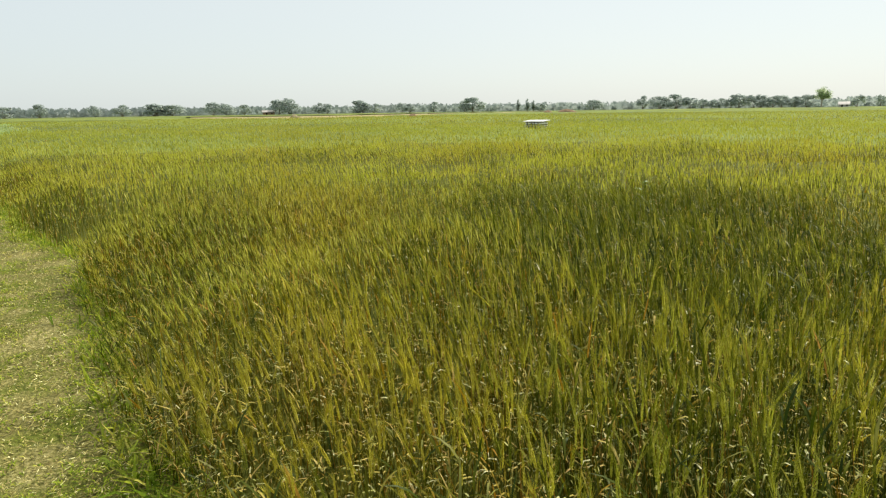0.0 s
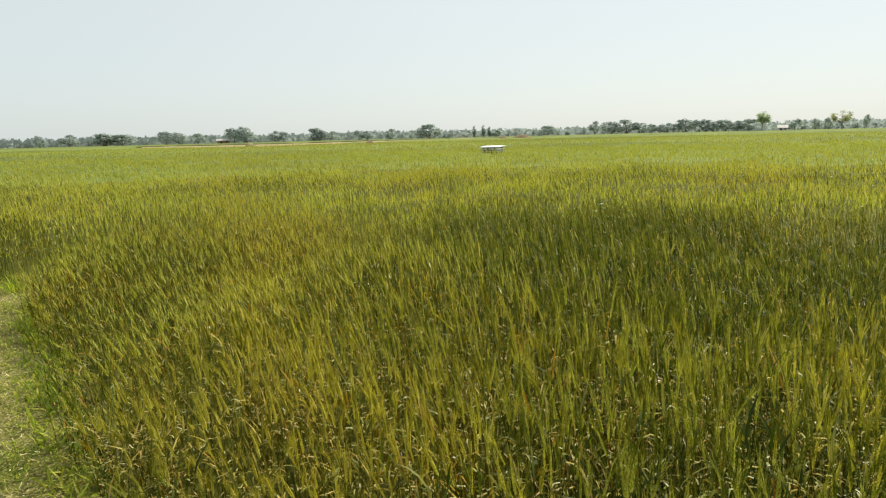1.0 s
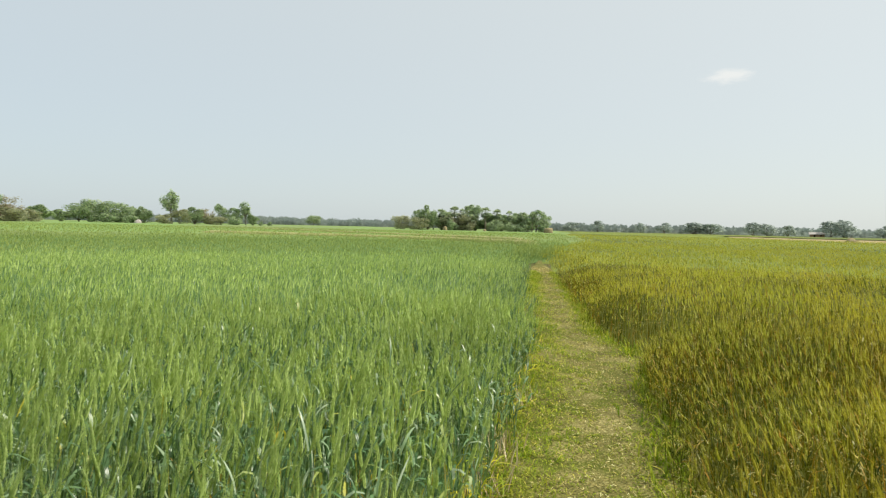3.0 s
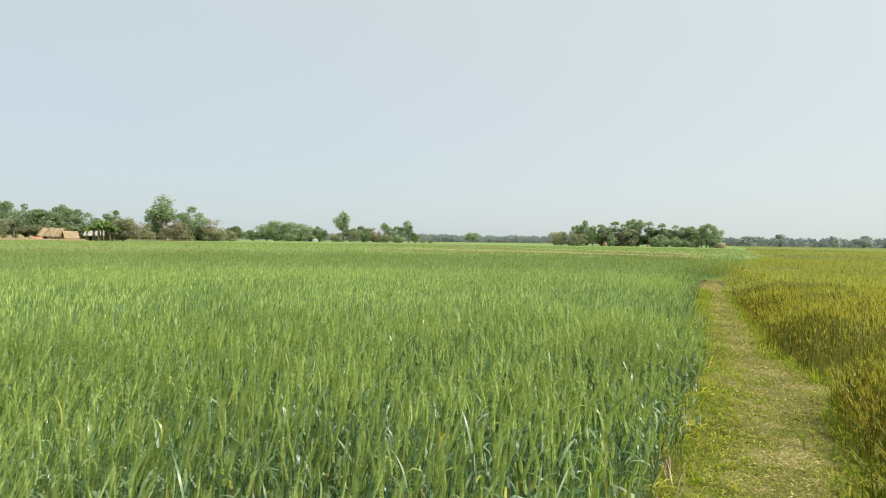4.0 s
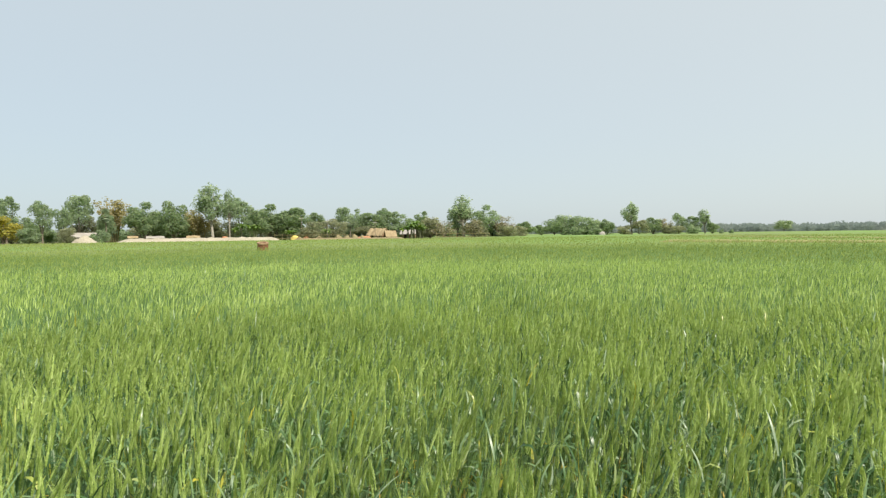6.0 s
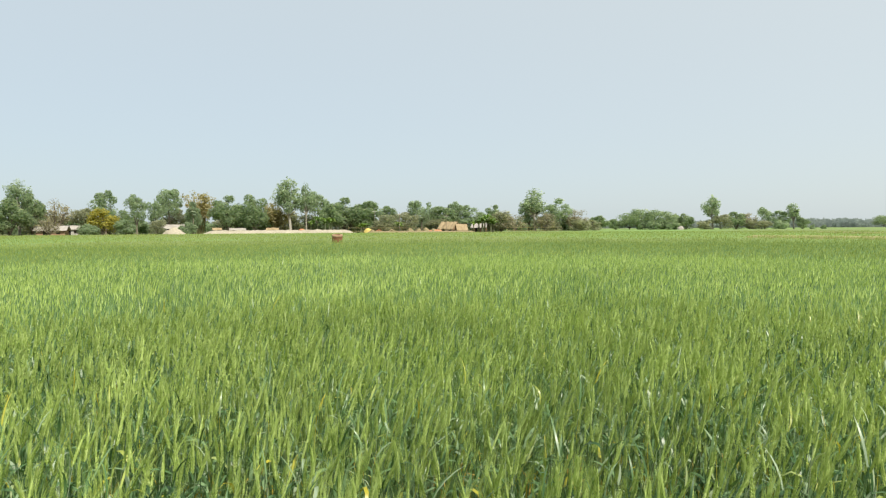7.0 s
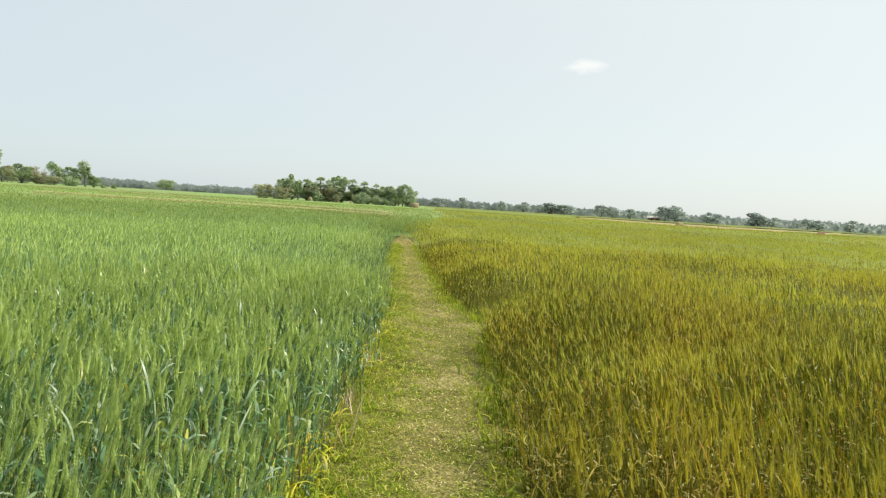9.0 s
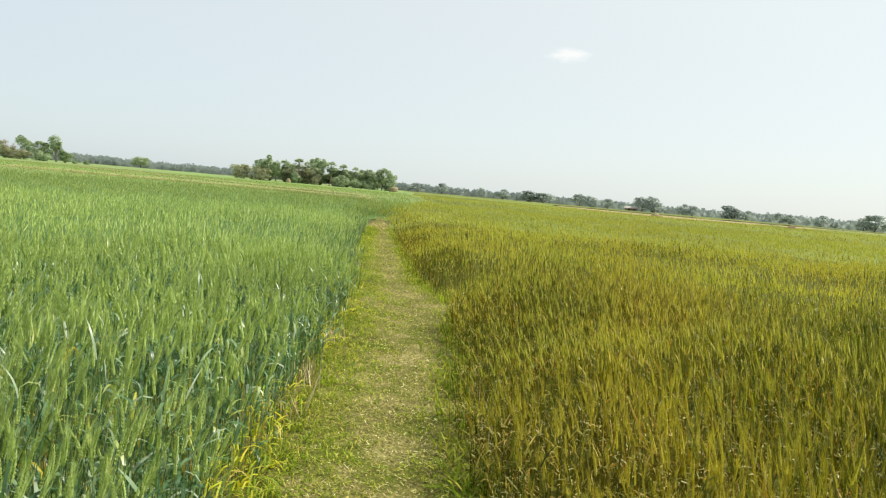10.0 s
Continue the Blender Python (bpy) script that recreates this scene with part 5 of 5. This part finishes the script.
sand_bank = strip("sand_bank", [tuple(at(a, 151))[:2] for a in (79.5, 77, 74, 71, 68, 65.4)], 6.0, 1.38, M_SAND, "long pale sandy bank before the village", "bank", 80, 8, 0.25)
strip("sand_bank", [tuple(at(a, 153))[:2] for a in (65.3, 62, 60, 58, 56, 54)], 5.0, 0.95, M_STRAW, "low straw-strewn bank before the huts", "bank", 60, 6, 0.2)


def pole(az, dist, height):
    ob = thing("utility_pole", "slim grey pole with a crossbar among village trees", "pole", at(az, dist), az)
    s = Soup()
    tube(s, [Vector((0, 0, -0.05)), Vector((0, 0, height * 0.6)), Vector((0.03, 0, height))], [0.075, 0.06, 0.045], 8)
    v, t, _ = s.arrays()
    o = new("shaft", mesh_from("shaft", v, t, [M_BARK])); o.parent = ob
    bm = bmesh.new()
    box(bm, (-0.6, -0.05, height - 0.5), (0.6, 0.05, height - 0.4))
    part("crossbar", bm, M_CONCRETE, ob)


pole(61.7, 152, 5.6)
pole(-77.0, 400, 8.0)


def post_stack(x, y):
    """A square stack of pale posts, laid crosswise, standing in the wheat."""
    ob = thing("post_stack", "square stack of weathered pale posts standing in the wheat", "stack", (x, y, 0), 24)
    g = random.Random(3)
    for layer in range(6):
        z = layer * 0.148
        for k in range(5):
            bm = bmesh.new()
            o = -0.56 + k * 0.24 + g.uniform(-0.02, 0.02)
            l = 0.58 + g.uniform(-0.05, 0.06)
            box(bm, (-l, o, z), (l, o + 0.16, z + 0.10))
            bmesh.ops.bevel(bm, geom=bm.edges[:], offset=0.012, segments=1, affect="EDGES")
            part("post", bm, M_WHITE if layer % 2 else M_CONCRETE, ob)
        for x in (-0.4, 0.36):
            bm = bmesh.new()
            box(bm, (x, -0.56, z + 0.1), (x + 0.06, 0.56, z + 0.148))
            part("spacer", bm, M_BARK, ob, "dark wooden spacer")
    bm = bmesh.new()
    box(bm, (-0.66, -0.66, 0.93), (0.68, 0.68, 0.96))
    for v in bm.verts:
        v.co.z += 0.05 * v.co.x
    part("cover_sheet", bm, M_WHITE, ob, "pale sheet laid on top")


post_stack(28.6, 27.7)


def brick_ring(x, y):
    """A round brick well head that stands in the green wheat."""
    ob = thing("well_head", "round red-brown brick well head leaning in the wheat", "well", (x, y, -0.03))
    ob.matrix_basis = pose(x, y, -0.03, 10, 0, 67.6)
    for name, r0, r1, z0, z1, mat in (("shaft", 0.30, 0.42, 0.0, 1.08, M_BRICK), ("rim", 0.28, 0.45, 1.08, 1.20, M_MUD), ("lid", 0.0, 0.30, 1.00, 1.06, M_REDEARTH)):
        bm = bmesh.new()
        n = 24
        prof = [(r1, z0), (r1, z1 - 0.015), (r1 - 0.015, z1), (r0, z1), (r0, z0)] if r0 else [(r1, z0), (r1, z1), (0.05, z1 + 0.02), (0.05, z0)]
        rows = []
        for k in range(n):
            a = k * 2 * math.pi / n
            rows.append([bm.verts.new((r * math.cos(a) * (1 + 0.02 * noise.noise((a, z, 1))), r * math.sin(a), z)) for r, z in prof])
        for k in range(n):
            a, b = rows[k], rows[(k + 1) % n]
            for i in range(len(prof)):
                j = (i + 1) % len(prof)
                bm.faces.new((a[i], b[i], b[j], a[j]))
        bmesh.ops.recalc_face_normals(bm, faces=bm.faces)
        part(name, bm, mat, ob)


M_YELLOW_SHEET = ground_material("yellow_sheet", [(0.3, (0.55, 0.42, 0.10)), (0.7, (0.72, 0.58, 0.20))], 1.0, 6.0, 0.3, 0.5)
M_ORANGE_BRICK = ground_material("fresh_brick", [(0.3, (0.38, 0.17, 0.09)), (0.7, (0.55, 0.28, 0.16))], 1.2, 8.0, 0.6)
heap("covered_heap", "small heap under a yellow plastic sheet", "heap", 64.6, 157, 2.2, 1.5, 1.75, M_YELLOW_SHEET, 41, 2.6)
heap("brick_pile", "low pile of orange bricks beside the thatched hut", "pile", 58.35, 156, 4.2, 1.6, 1.35, M_ORANGE_BRICK, 42, 3.0)
heap("brick_pile", "small pile of orange bricks at the village edge", "pile", 63.6, 158, 1.6, 1.2, 1.5, M_ORANGE_BRICK, 43, 3.0)
heap("brick_pile", "orange brick pile on the sandy bank", "pile", 70.6, 158, 2.0, 1.4, 1.7, M_ORANGE_BRICK, 44, 3.0)
gable_house("low mud shed with a sheet roof under trees", 76.2, 163, 78, 3.4, 2.6, 1.5, 0.4, M_MUD, M_TIN, 0.3, 0.06, "shed")
gable_house("low whitewashed shed behind the sandy bank", 77.9, 163, 80, 1.8, 2.0, 1.55, 0.4, M_CONCRETE, M_THATCH, 0.25, 0.1, "shed")
gable_house("small thatched shed under tall trees", 73.2, 163, 72, 2.6, 2.4, 1.45, 0.4, M_MUD, M_THATCH, 0.3, 0.12, "shed")

brick_ring(-47.4, 19.5)


def field_weed(x, y, height, pale):
    """A weed that stands up out of the crop."""
    ob = thing("field_weed", "slender weed with a pale leaf in the wheat" if pale else "bright green leafy weed above the wheat", "weed", (x, y, 0), (x * 57) % 360, "weeds in the wheat")
    st = Soup()
    tube(st, [Vector((0, 0, 0)), Vector((0.02, 0.01, height * 0.5)), Vector((0.04, 0.0, height))], [0.004, 0.003, 0.0015], 5)
    v, t, _ = st.arrays()
    o = new("stalk", mesh_from("stalk", v, t, [M_GREEN_LEAF])); o.parent = ob
    for k in range(2 if pale else 7):
        lf = Soup()
        leaf_blade(lf, (0.03, 0, height * (0.97 - 0.09 * k)), k * 2.4, 0.045 if pale else 0.10, 0.018 if pale else 0.024, 0.6, 1.6, 3, 0)
        v, t, _ = lf.arrays()
        o = new("leaf", mesh_from("leaf", v, t, [M_PALE_LEAF if pale else M_BANANA])); o.parent = ob


M_PALE_LEAF = leaf_material("pale_leaf", [(0.0, (0.50, 0.50, 0.16)), (1.0, (0.60, 0.56, 0.25))], island=False)
field_weed(0.51, 2.82, 0.63, True)
field_weed(1.92, 5.91, 0.75, True)
field_weed(5.6, 3.8, 0.95, False)
field_weed(5.9, 4.1, 0.85, False)


def bamboo_fence(az0, az1, dist, posts, height, label):
    """A slack fence of thin bamboo posts with two rails."""
    a, c = at(az0, dist), at(az1, dist + 2)
    ob = thing("bamboo_fence", label, "fence", tuple(a), 0, "fences at the village edge")
    g = random.Random(int(az0 * 10))
    tops = []
    for k in range(posts):
        p = (c - a) * (k / (posts - 1))
        h = height * g.uniform(0.9, 1.2)
        s = Soup()
        tube(s, [p + Vector((0, 0, -0.05)), p + Vector((g.uniform(-0.05, 0.05), 0, h))], [0.05, 0.04], 5)
        v, t, _ = s.arrays()
        o = new("post", mesh_from("post", v, t, [M_BAMBOO])); o.parent = ob
        tops.append(p)
    for f in (0.5, 0.9):
        s = Soup()
        tube(s, [p + Vector((0, 0, height * f + g.uniform(-0.06, 0.06))) for p in tops], [0.045] * posts, 5)
        v, t, _ = s.arrays()
        o = new("rail", mesh_from("rail", v, t, [M_BAMBOO])); o.parent = ob


bamboo_fence(51.6, 46.6, 154, 9, 1.9, "weathered bamboo rail fence at the field edge")
bamboo_fence(66.4, 59.4, 154, 11, 2.0, "thin bamboo fence before the huts")
pole(64.0, 160, 6.5)
pole(57.3, 158, 5.2)
